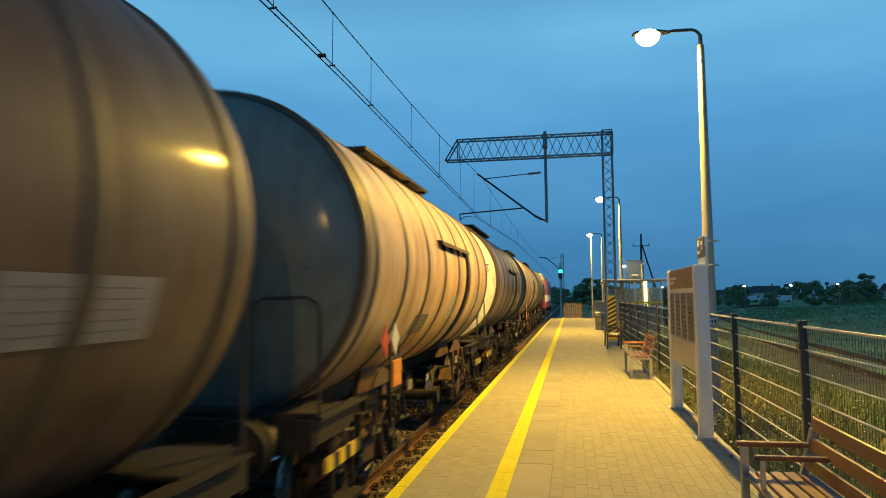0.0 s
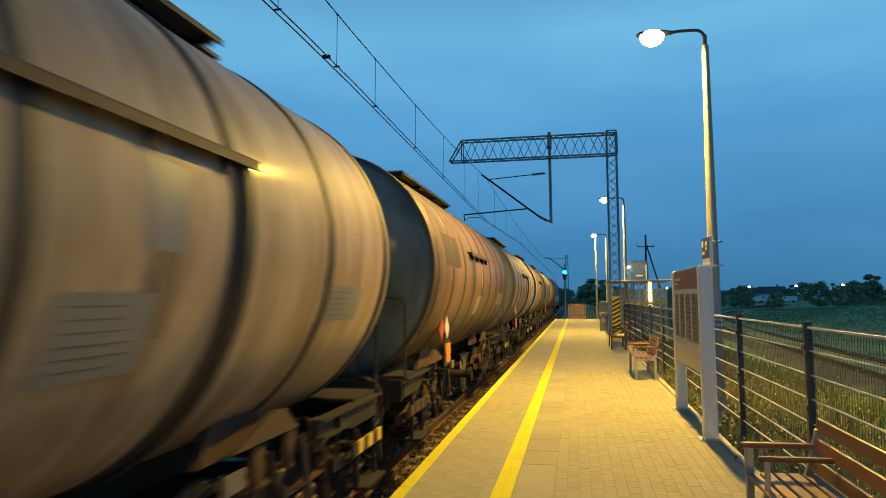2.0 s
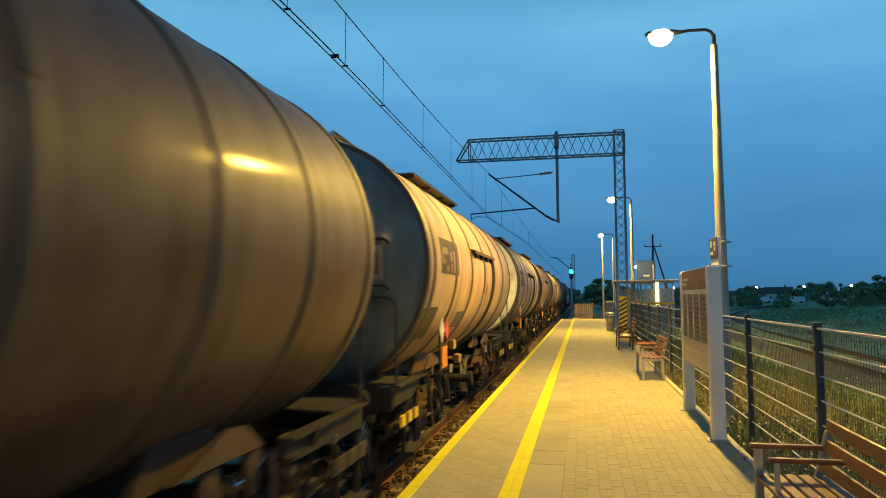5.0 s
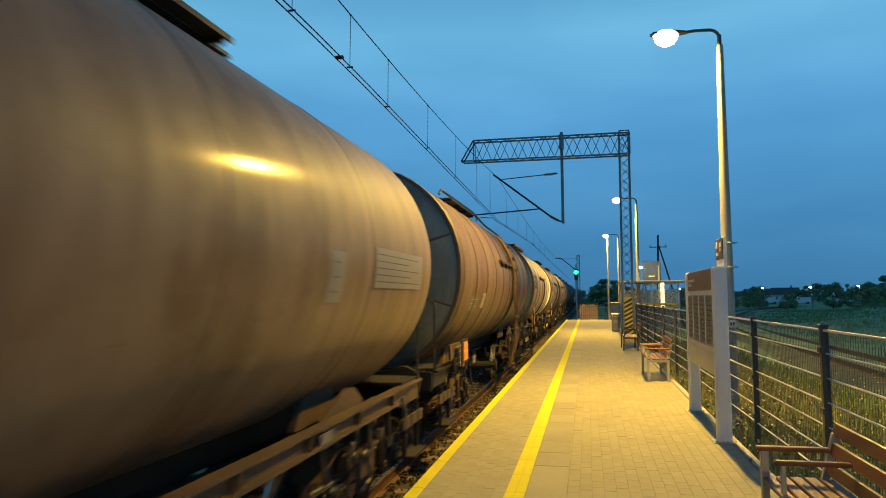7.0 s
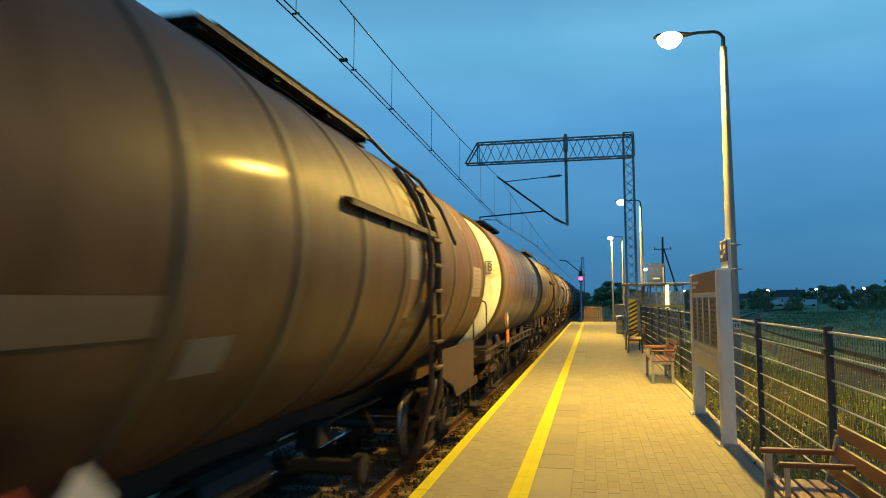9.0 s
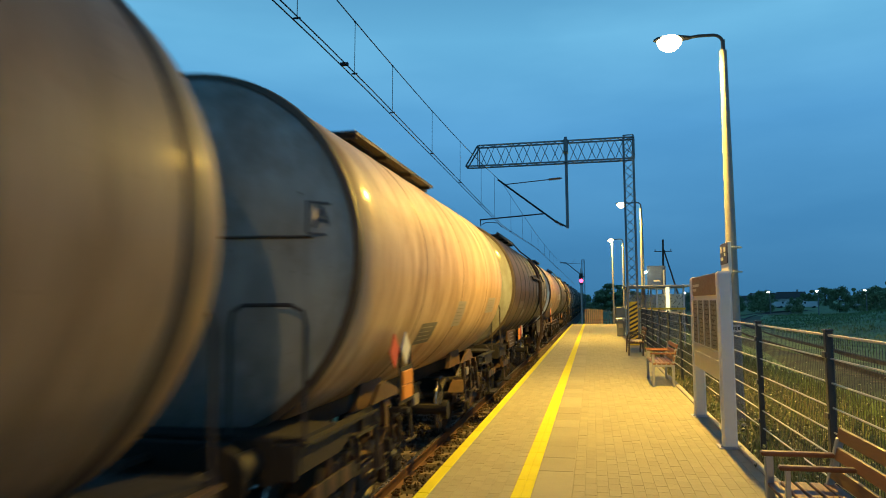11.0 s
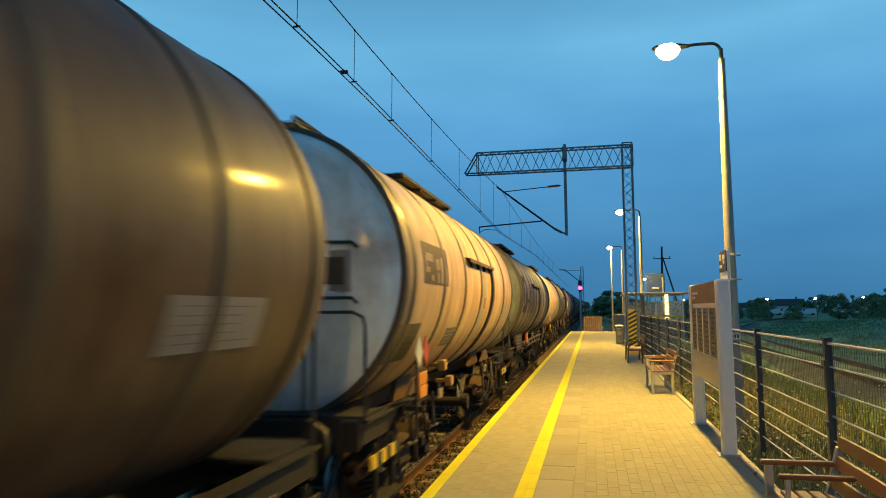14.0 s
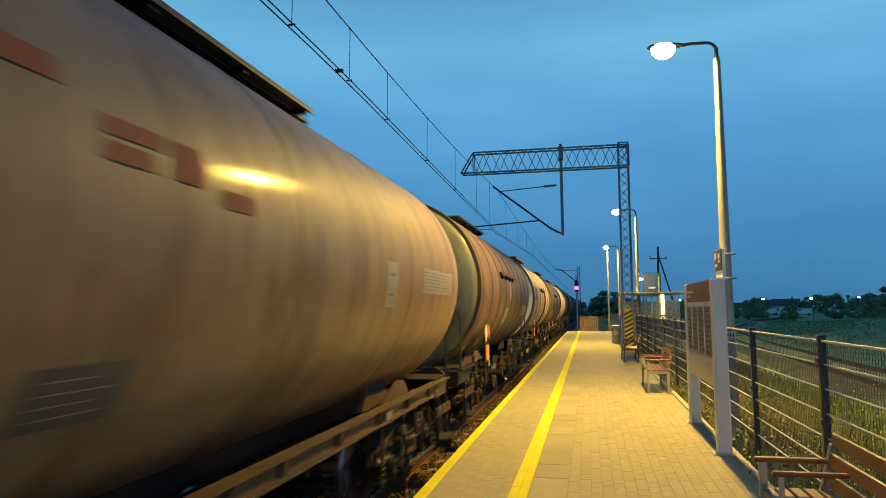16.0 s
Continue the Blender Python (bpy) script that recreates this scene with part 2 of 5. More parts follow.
def lathe_y(bm, prof, cz, seg=48, a0=0.0, a1=math.tau):
    """Turns (y, radius) pairs round the axis that runs along y at height cz."""
    closed = a1 - a0 > 6.28
    n = seg if closed else seg + 1
    rings = []
    for y, r in prof:
        if r < 1e-6:
            rings.append([bm.verts.new((0, y, cz))])
        else:
            rings.append([bm.verts.new((r * math.sin(a0 + (a1 - a0) * k / seg), y, cz + r * math.cos(a0 + (a1 - a0) * k / seg))) for k in range(n)])
    for u, v in zip(rings, rings[1:]):
        for k in range(seg):
            k2 = (k + 1) % n if closed else k + 1
            if len(u) == 1:
                bm.faces.new((u[0], v[k], v[k2]))
            elif len(v) == 1:
                bm.faces.new((u[k], v[0], u[k2]))
            else:
                bm.faces.new((u[k], v[k], v[k2], u[k2]))
    bmesh.ops.recalc_face_normals(bm, faces=bm.faces)


# ---- ground, track bed ----
def sheet(xs, ys, zf):
    bm = bmesh.new()
    grid = [[bm.verts.new((x, y, zf(x, y))) for y in ys] for x in xs]
    for i in range(len(xs) - 1):
        for j in range(len(ys) - 1):
            bm.faces.new((grid[i][j], grid[i + 1][j], grid[i + 1][j + 1], grid[i][j + 1]))
    return bm


def track2_x(y):
    """The second track, which curves away behind the fence."""
    return 7.6 + 0.055 * y + max(0.0, y - 40) ** 2 * 0.0019


def field_z(x, y):
    if x < 1.7:
        return FIELD_Z if x > -1.2 or x < -6.5 else -0.78
    bank = 1.25 * math.exp(-((y - (38 + 1.5 * x)) / 18) ** 2) * min(1, max(0, (x - track2_x(min(y, 160)) - 5) / 10))
    rough = 0.16 * noise.noise((x * 0.22, y * 0.16, 0)) + 0.35 * noise.noise((x * 0.04, y * 0.04, 3)) * min(1, max(0, x - 2) / 8)
    near = 0.35 * max(0.0, 1 - (x - 1.7) / 2.5) if y < PLAT_END else 0
    t2 = math.exp(-((x - track2_x(y)) / 1.8) ** 2) * 0.35 if y < 160 else 0
    return FIELD_Z + bank + rough * (1 - min(1, t2 * 2)) + near + t2


def spread(a, b, n, p=1.0):
    return [a + (b - a) * (i / n) ** p for i in range(n + 1)]


xs = [-1500, -400, -120, -40, -15, -6.5, -6.4, -1.6, -1.5, 1.6] + spread(1.75, 30, 50, 1.3) + spread(32, 160, 40, 1.3) + [250, 500, 1500]
ys = [-600, -120, -30] + spread(-12, 60, 70) + spread(62, 260, 60, 1.3) + [400, 700, 1300, 2600]
tagged(part("ground", sheet(xs, ys, field_z), M["soil"], smooth="all"), "dark uneven grassy field with low banks", "ground", kind="structure")

bm = bmesh.new()
for s0, s1, z0, z1 in ((-5.6, -4.9, -0.9, -0.72), (-4.9, -1.66, -0.72, -0.72)):
    f = [bm.verts.new(p) for p in ((s0, -40, z0), (s1, -40, z1), (s1, 400, z1), (s0, 400, z0))]
    bm.faces.new(f)
bed = tagged(part("track_bed", bm, M["bed"]), "rusty brown crushed stone ballast under the rails", "track bed", kind="structure")


def stones(name, n, x0, x1, y0, y1, z, parent, seed):
    rng = np.random.RandomState(seed)
    base = np.array([(1, 0, 0), (-1, 0, 0), (0, 1, 0), (0, -1, 0), (0, 0, 1), (0, 0, -1)], float)
    tri = np.array([(0, 2, 4), (2, 1, 4), (1, 3, 4), (3, 0, 4), (2, 0, 5), (1, 2, 5), (3, 1, 5), (0, 3, 5)])
    c = np.c_[rng.uniform(x0, x1, n), y0 + (y1 - y0) * rng.uniform(0, 1, n) ** 1.3, z + rng.uniform(-0.01, 0.025, n)]
    size = rng.uniform(0.018, 0.042, (n, 1, 1))
    v = base[None] * size * rng.uniform(0.6, 1.3, (n, 6, 3))
    a = rng.uniform(0, 6.28, n)
    ca, sa = np.cos(a)[:, None], np.sin(a)[:, None]
    v = np.stack([v[..., 0] * ca - v[..., 1] * sa, v[..., 0] * sa + v[..., 1] * ca, v[..., 2] + 0.4 * v[..., 0]], -1) + c[:, None]
    f = (tri[None] + 6 * np.arange(n)[:, None, None]).reshape(-1, 3)
    me = bpy.data.meshes.new(name)
    me.from_pydata(v.reshape(-1, 3).tolist(), [], f.tolist())
    me.materials.append(M["ballast"])
    ob = new(name, me)
    ob.parent = parent
    return tagged(ob, kind="stuff")


stones("ballast_stones", 9000, -4.9, -1.68, 3.5, 30, -0.71, bed, 4)

bm = bmesh.new()
prev = None
for i in range(91):
    y = -20 + 2 * i
    c = track2_x(y)
    row = [bm.verts.new((c + dx, y, z)) for dx, z in ((-2.3, -0.98), (-1.5, -0.66), (1.5, -0.66), (2.3, -0.98))]
    if prev:
        for k in range(3):
            bm.faces.new((prev[k], prev[k + 1], row[k + 1], row[k]))
    prev = row
bed2 = tagged(part("far_track_bed", bm, M["weedbed"], smooth=True), "dark weedy ballast of the disused second track", "track bed", kind="structure")

RAIL_PROF = ((-0.075, -0.172), (0.075, -0.172), (0.075, -0.160), (0.014, -0.140), (0.009, -0.05), (0.036, -0.036), (0.036, -0.004), (0.03, 0),
             (-0.03, 0), (-0.036, -0.004), (-0.036, -0.036), (-0.009, -0.05), (-0.014, -0.140), (-0.075, -0.160))


def rail(x, top, y0, y1, curve=None, n=1, side="rail", head="railtop"):
    bm = bmesh.new()
    rings = []
    for i in range(n + 1):
        y = y0 + (y1 - y0) * i / n
        cx = x + (curve(y) if curve else 0)
        rings.append([bm.verts.new((cx + px, y, top + pz)) for px, pz in RAIL_PROF])
    k = len(RAIL_PROF)
    for u, v in zip(rings, rings[1:]):
        for i in range(k):
            f = bm.faces.new((u[i], u[(i + 1) % k], v[(i + 1) % k], v[i]))
            f.material_index = 1 if i == 7 else 0
    return part("rail", bm, [M[side], M[head]])


for dx in (-0.7535, 0.7535):
    tagged(rail(TRACK_X + dx, RAIL_Z, -40, 400), "rusty steel rail with a polished head", "rail", "rails of the near track", kind="structure")
for dx in (-0.7535, 0.7535):
    tagged(rail(dx, -0.50, -20, 160, track2_x, 60, "dullrail", "dullrail"), "rusty disused rail curving through grass", "rail", "rails of the far track", kind="structure")

SLEEPER = bmesh.new()
for v in box(SLEEPER, (0, 0, 0), (2.5, 0.26, 0.2), bevel=0.02):
    if v.co.z > 0:
        v.co.y *= 0.82
bm_far = bmesh.new()
first = None
for i in range(150):
    y = -6 + i * 0.6
    if i < 75:
        if first is None:
            first = part("sleeper", SLEEPER, M["sleeper"], bed)
            ob = first
        else:
            ob = new("sleeper", first.data)
            ob.parent = bed
        ob.location = (TRACK_X, y, RAIL_Z - 0.172 - 0.1)
    else:
        box(bm_far, (TRACK_X, y, RAIL_Z - 0.272), (2.5, 0.24, 0.2))
tagged(part("far_sleepers", bm_far, M["sleeper"], bed), kind="stuff")
for i in range(150):
    o = new("sleeper", first.data)
    o.parent = bed2
    y = 8 + i * 0.65
    o.matrix_basis = pose(track2_x(y), y, -0.755, 0, 0, -math.degrees(math.atan(track2_x(y + 0.5) - track2_x(y - 0.5))))
bm = bmesh.new()
box(bm, (0.11, 0, 0.015), (0.09, 0.12, 0.03), bevel=0.005)
tube(bm, (0.13, 0, 0), (0.13, 0, 0.085), 0.018, 6)
pipe(bm, [(0.05, -0.05, 0.03), (0.09, -0.05, 0.065), (0.15, -0.02, 0.05), (0.15, 0.02, 0.05), (0.09, 0.05, 0.065), (0.05, 0.05, 0.03)], 0.011, 5)
clip = None
for i in range(15, 62):
    for dx, turn in ((0.7535, 0), (0.7535, 180), (-0.7535, 0), (-0.7535, 180)):
        if clip is None:
            clip = ob = part("rail_clip", bm, M["clip"], bed)
        else:
            ob = new("rail_clip", clip.data)
            ob.parent = bed
        ob.matrix_basis = pose(TRACK_X + dx, -6 + i * 0.6, RAIL_Z - 0.172, 0, 0, turn)

# ---- platform ----
platform = empty("platform", pose(0, 0, 0), "long grey block-paved station platform with yellow lines", "platform", kind="structure")
bm = bmesh.new()
box(bm, ((EDGE_X + KERB_X) / 2, 18.5, -0.5042), (KERB_X - EDGE_X - 0.004, 67, 1.0))
part("platform_base", bm, M["joint"], platform)
bm = bmesh.new()
for i in range(67):
    box(bm, (EDGE_X - 0.03, -14.5 + i, -0.55), (0.06, 0.985, 0.9), bevel=0.008)
part("platform_wall", bm, M["conc"], platform, "concrete edge wall")
bm = bmesh.new()
for i in range(67):
    box(bm, (EDGE_X + 0.045, -14.5 + i, -0.02), (0.11, 0.992, 0.05), bevel=0.006)
part("edge_line", bm, M["yellow"], platform, "yellow painted edge line")
bm = bmesh.new()
for i in range(112):
    for x0, x1 in ((-0.730, -0.6485), (-0.6465, -0.565)):
        box(bm, ((x0 + x1) / 2, -14.7 + i * 0.6, -0.02), (x1 - x0, 0.597, 0.05), bevel=0.003)
part("warning_strip", bm, M["yellow"], platform, "broad yellow grooved warning strip")
bm = bmesh.new()
for i in range(67):
    box(bm, (KERB_X + 0.045, -14.5 + i, -0.06), (0.085, 0.99, 0.17), bevel=0.012)
part("edging_kerb", bm, M["kerb"], platform, "pale concrete edging")

rng = random.Random(5)
yy = -2.0
while yy < 30:
    ln = rng.choice((0.3, 0.6, 0.6, 1.2))
    bm = bmesh.new()
    box(bm, (-0.392, yy + ln / 2, -0.022 + rng.uniform(-0.0015, 0.001)), (0.335, ln - 0.004, 0.045), bevel=0.002)
    part("slab", bm, M["slab"], platform)
    yy += ln
bm = bmesh.new()
for i in range(37):
    box(bm, (-0.392, yy + 0.3 + i * 0.6, -0.022), (0.333, 0.593, 0.045))
part("far_slabs", bm, M["slab"], platform)


def paver_verts(x, y, w, ln, tilt):
    a, b, g = w / 2 - 0.0006, ln / 2 - 0.0006, 0.0022
    z = tilt[0]
    v = [(x + sx * a, y + sy * b, -0.0028) for sx, sy in ((-1, -1), (1, -1), (1, 1), (-1, 1))]
    v += [(x + sx * (a - g), y + sy * (b - g), z + sx * tilt[1] + sy * tilt[2]) for sx, sy in ((-1, -1), (1, -1), (1, 1), (-1, 1))]
    return v


PAVER_F = [(4, 5, 6, 7), (0, 1, 5, 4), (1, 2, 6, 5), (2, 3, 7, 6), (3, 0, 4, 7)]
cols = [(-1.44 + 0.1015 * (i + 0.5), 0.1015) for i in range(7)] + [(-0.215 + 0.1032 * (i + 0.5), 0.1032) for i in range(17)]
pv, pf, singles = [], [], []
for ci, (cx, cw) in enumerate(cols):
    y = -3 + (0.1 if ci % 2 else 0)
    while y < PLAT_END - 0.2:
        t = (rng.uniform(-0.0012, 0.0008), rng.uniform(-0.0006, 0.0006), rng.uniform(-0.0008, 0.0008))
        if 5.7 < y < 8.1:
            singles.append((cx, y + 0.1, cw, t))
        else:
            o = len(pv)
            pv += paver_verts(cx, y + 0.1, cw, 0.2, t)
            pf += [tuple(o + k for k in f) for f in PAVER_F]
        y += 0.2
me = bpy.data.meshes.new("pavers")
me.from_pydata(pv, [], pf)
me.materials.append(M["paver"])
ob = new("pavers", me)
ob.parent = platform
tagged(ob, kind="stuff")


def single_pavers():
    m1 = M["paver_single"]
    kinds = {}
    for cx, y, cw, t in singles:
        key = round(cw, 4)
        if key not in kinds:
            me = bpy.data.meshes.new("paver")
            me.from_pydata(paver_verts(0, 0, cw, 0.2, (0, 0, 0)), [], PAVER_F)
            me.materials.append(m1)
            kinds[key] = me
        o = new("paver", kinds[key])
        o.parent = platform
        o.location = (cx, y, t[0])


# ---- the train ----
def cream_tank(name, base, dirt, coat=0.22):
    """Weathered tank paint: streaks run down the shell, dirt gathers in patches."""
    m = mat(name, base, 0.60, 0.0, var=0.2, scale=1.6, bump=0.06, bscale=9, tint=dirt, stretch=(1.0, 1.8, 0.3), spec=0.26)
    n, l = m.node_tree.nodes, m.node_tree.links
    b = n["Principled BSDF"]
    b.inputs["Coat Weight"].default_value, b.inputs["Coat Roughness"].default_value, b.inputs["Coat IOR"].default_value = coat, 0.15, 1.45
    last = b.inputs["Base Color"].links[0].from_socket
    tc = n.new("ShaderNodeTexCoord")
    for stretch, scale, lo, hi, tone in (((0.30, 1.3, 0.25), 2.2, 0.45, 0.74, (0.50, 0.42, 0.34)), ((0.8, 0.7, 0.8), 1.1, 0.52, 0.72, (0.62, 0.46, 0.36)), ((1, 1, 1), 16.0, 0.66, 0.72, (0.45, 0.36, 0.30))):
        mp = n.new("ShaderNodeMapping")
        mp.inputs["Scale"].default_value = stretch
        mp.inputs["Location"].default_value = (scale, base[0] * 40, base[1] * 30)
        l.new(tc.outputs["Object"], mp.inputs[0])
        ns = n.new("ShaderNodeTexNoise")
        ns.inputs["Scale"].default_value, ns.inputs["Detail"].default_value, ns.inputs["Roughness"].default_value = scale, 7, 0.62
        l.new(mp.outputs[0], ns.inputs["Vector"])
        rp = n.new("ShaderNodeValToRGB")
        rp.color_ramp.elements[0].position, rp.color_ramp.elements[0].color = lo, (1, 1, 1, 1)
        rp.color_ramp.elements[1].position, rp.color_ramp.elements[1].color = hi, (*tone, 1)
        l.new(ns.outputs[0], rp.inputs[0])
        mx = n.new("ShaderNodeMixRGB")
        mx.blend_type = "MULTIPLY"
        mx.inputs[0].default_value = 1.0
        l.new(last, mx.inputs[1])
        l.new(rp.outputs[0], mx.inputs[2])
        last = mx.outputs[0]
    l.new(last, b.inputs["Base Color"])
    return m


TANKS = dict(
    cream=cream_tank("weathered_cream_tank_paint", (0.52, 0.365, 0.230), (0.395, 0.258, 0.152)),
    tan=cream_tank("weathered_tan_tank_paint", (0.305, 0.210, 0.132), (0.215, 0.140, 0.082)),
    grey=cream_tank("weathered_grey_brown_tank_paint", (0.155, 0.096, 0.057), (0.107, 0.062, 0.036), 0.14),
    brown=cream_tank("grimy_brown_tank_paint", (0.122, 0.070, 0.038), (0.083, 0.045, 0.023), 0.10),
    drab=cream_tank("weathered_drab_tank_paint", (0.175, 0.112, 0.071), (0.124, 0.075, 0.046), 0.16),
    pale=cream_tank("pale_buff_tank_paint", (0.268, 0.178, 0.113), (0.19, 0.120, 0.072)),
)
HEADS = dict(
    dark=cream_tank("grimy_dark_tank_end", (0.155, 0.18, 0.172), (0.105, 0.122, 0.116), 0.4),
    light=cream_tank("pale_tank_end_paint", (0.80, 0.86, 0.86), (0.66, 0.71, 0.71), 0.4),
    mid=cream_tank("grey_tank_end_paint", (0.30, 0.32, 0.31), (0.21, 0.22, 0.21), 0.4),
)
M["band"] = mat("dirty_jacket_strap", (0.066, 0.047, 0.031), 0.6, 0.1, var=0.3, scale=4, bump=0.1)
M["frame"] = mat("grimy_underframe_steel", (0.015, 0.0115, 0.0085), 0.7, 0.2, var=0.4, scale=6, bump=0.25)
M["sill"] = mat("brown_painted_sill", (0.078, 0.043, 0.023), 0.65, 0.1, var=0.35, scale=5, bump=0.2)
M["sill_dark"] = mat("dark_brown_plate_paint", (0.055, 0.031, 0.018), 0.65, 0.1, var=0.35, scale=5, bump=0.2)
M["streak"] = mat("dark_oil_streak", (0.045, 0.036, 0.028), 0.5, var=0.4, scale=3, bump=0.05)
M["wheel"] = mat("oily_wheel_steel", (0.06, 0.05, 0.045), 0.55, 0.5, var=0.3, scale=6, bump=0.15)
M["tread"] = mat("bright_wheel_tread", (0.5, 0.49, 0.47), 0.25, 0.9, var=0.1, bump=0)
M["deck"] = mat("dark_grating_steel", (0.028, 0.026, 0.024), 0.6, 0.3, var=0.3, scale=8, bump=0.3)
M["orange"] = mat("orange_hazard_plate", (0.60, 0.21, 0.012), 0.6, var=0.12, bump=0.05)
# Tan carries the lamplight that falls on the valve wheels.
M["plate_tan"] = mat("lamplit_valve_tan", (0.30, 0.17, 0.05), 0.6, var=0.2, bump=0.05)
M["redp"] = mat("red_placard", (0.42, 0.05, 0.025), 0.6, var=0.15, bump=0.05)
M["whitep"] = mat("white_placard", (0.50, 0.49, 0.46), 0.6, var=0.15, bump=0.05)
M["label"] = mat("faded_white_stencil_panel", (0.24, 0.212, 0.20), 0.5, var=0.2, scale=5, bump=0.05)
M["stain_pale"] = mat("worn_pale_patch", (0.13, 0.090, 0.058), 0.65, var=0.3, scale=4, bump=0.03)
M["print"] = mat("dark_stencil_print", (0.07, 0.065, 0.065), 0.6, var=0.2, bump=0)
M["faint"] = mat("worn_grey_print", (0.155, 0.132, 0.118), 0.6, var=0.2, bump=0)
M["logo"] = mat("faded_violet_brown_panel", (0.045, 0.028, 0.030), 0.75, var=0.25, scale=5, bump=0.03)
M["violet"] = mat("faded_violet_lettering", (0.020, 0.014, 0.022), 0.8, var=0.25, scale=5, bump=0)
M["redfade"] = mat("faded_red_stencil", (0.25, 0.075, 0.04), 0.85, var=0.2, scale=5, bump=0)
M["loco_red"] = mat("red_locomotive_paint", (0.26, 0.035, 0.018), 0.4, var=0.12, bump=0.03)
M["loco_grey"] = mat("grey_locomotive_paint", (0.28, 0.29, 0.30), 0.45, var=0.12, bump=0.03)
R, CZ = 1.525, 2.575
CACHE = {}


def shared(name, key, build, material, parent, label="", smooth=False):
    """A part whose mesh is made once and then shared."""
    if key not in CACHE:
        bm = bmesh.new()
        build(bm)
        ob = part(name, bm, material, parent, label, smooth)
        CACHE[key] = ob.data
        return ob
    ob = new(name, CACHE[key])
    ob.parent = parent
    if label:
        tagged(ob, label)
    return ob


def b_wheelset(bm):
    tube(bm, (-1.0, 0, 0), (1.0, 0, 0), 0.085, 12)
    for s in (-1, 1):
        n = 28
        prof = ((0.69, 0.10), (0.70, 0.16), (0.735, 0.20), (0.735, 0.37), (0.685, 0.395), (0.685, 0.485), (0.715, 0.475), (0.725, 0.462), (0.815, 0.457), (0.82, 0.40), (0.775, 0.37), (0.765, 0.2), (0.80, 0.15), (0.80, 0.10))
        rings = [[bm.verts.new((s * x, r * math.cos(k * math.tau / n), r * math.sin(k * math.tau / n))) for k in range(n)] for x, r in prof]
        for ri, (u, v) in enumerate(zip(rings, rings[1:])):
            for k in range(n):
                f = bm.faces.new((u[k], u[(k + 1) % n], v[(k + 1) % n], v[k]))
                f.material_index = 1 if ri in (6, 7) else 0
        for k in range(4):
            a = k * math.tau / 4
            box(bm, (s * 0.77, 0.29 * math.cos(a), 0.29 * math.sin(a)), (0.012, 0.05, 0.05))
    bmesh.ops.recalc_face_normals(bm, faces=bm.faces)


def poly_x(bm, pts, x0, x1):
    """A plate with the outline (y, z), from x0 to x1."""
    a = [bm.verts.new((x0, y, z)) for y, z in pts]
    b = [bm.verts.new((x1, y, z)) for y, z in pts]
    n = len(pts)
    fs = [bm.faces.new(a), bm.faces.new(b[::-1])]
    for i in range(n):
        fs.append(bm.faces.new((a[i], b[i], b[(i + 1) % n], a[(i + 1) % n])))
    bmesh.ops.recalc_face_normals(bm, faces=fs)


def b_bogie_side(bm):
    pts = [(-1.34, 0.56), (-1.34, 0.68), (-1.1, 0.80), (-0.93, 0.87), (-0.75, 0.89), (-0.55, 0.88), (-0.35, 0.73), (0.35, 0.73), (0.55, 0.88), (0.75, 0.89), (0.93, 0.87), (1.1, 0.80), (1.34, 0.68), (1.34, 0.56),
           (1.12, 0.60), (0.66, 0.60), (0.46, 0.36), (-0.46, 0.36), (-0.66, 0.60), (-1.12, 0.60)]
    poly_x(bm, pts, 0.99, 1.06)
    # damper, brake cylinder and hanger links
    tube(bm, (1.12, -0.52, 0.40), (1.12, -0.40, 0.78), 0.045, 8)
    tube(bm, (1.12, 0.52, 0.40), (1.12, 0.40, 0.78), 0.045, 8)
    box(bm, (1.10, 0.0, 0.56), (0.07, 0.46, 0.22), bevel=0.02)
    tube(bm, (1.08, -1.30, 0.60), (1.08, 1.30, 0.60), 0.022, 6)
    top = [(-1.28, 0.71), (-1.1, 0.80), (-0.93, 0.87), (-0.75, 0.89), (-0.55, 0.88), (-0.44, 0.80), (-0.35, 0.73), (0.35, 0.73), (0.44, 0.80), (0.55, 0.88), (0.75, 0.89), (0.93, 0.87), (1.1, 0.80), (1.28, 0.71)]
    poly_x(bm, top + [(y, z - 0.022) for y, z in top[::-1]], 0.90, 1.15)
    for y in (-1.0, -0.5, 0.5, 1.0):
        box(bm, (1.07, y, 0.74), (0.05, 0.025, 0.2))
    box(bm, (1.015, 0, 0.43), (0.17, 0.8, 0.025))
    for y in (-0.3, 0, 0.3):
        box(bm, (1.065, y, 0.58), (0.02, 0.03, 0.27))


def b_axlebox(bm):
    box(bm, (1.05, 0, 0.46), (0.2, 0.26, 0.27), bevel=0.03)
    tube(bm, (1.12, 0, 0.46), (1.18, 0, 0.46), 0.10, 14)
    for k in range(4):
        a = math.pi / 4 + k * math.pi / 2
        tube(bm, (1.17, 0.07 * math.cos(a), 0.46 + 0.07 * math.sin(a)), (1.195, 0.07 * math.cos(a), 0.46 + 0.07 * math.sin(a)), 0.014, 6)
    box(bm, (1.05, 0, 0.36), (0.16, 0.66, 0.05), bevel=0.01)


def b_spring(bm):
    pts = [(1.05 + 0.075 * math.cos(a), 0.075 * math.sin(a), 0.385 + 0.27 * a / (math.tau * 5)) for a in [i * math.tau / 10 for i in range(51)]]
    pipe(bm, pts, 0.017, 5)


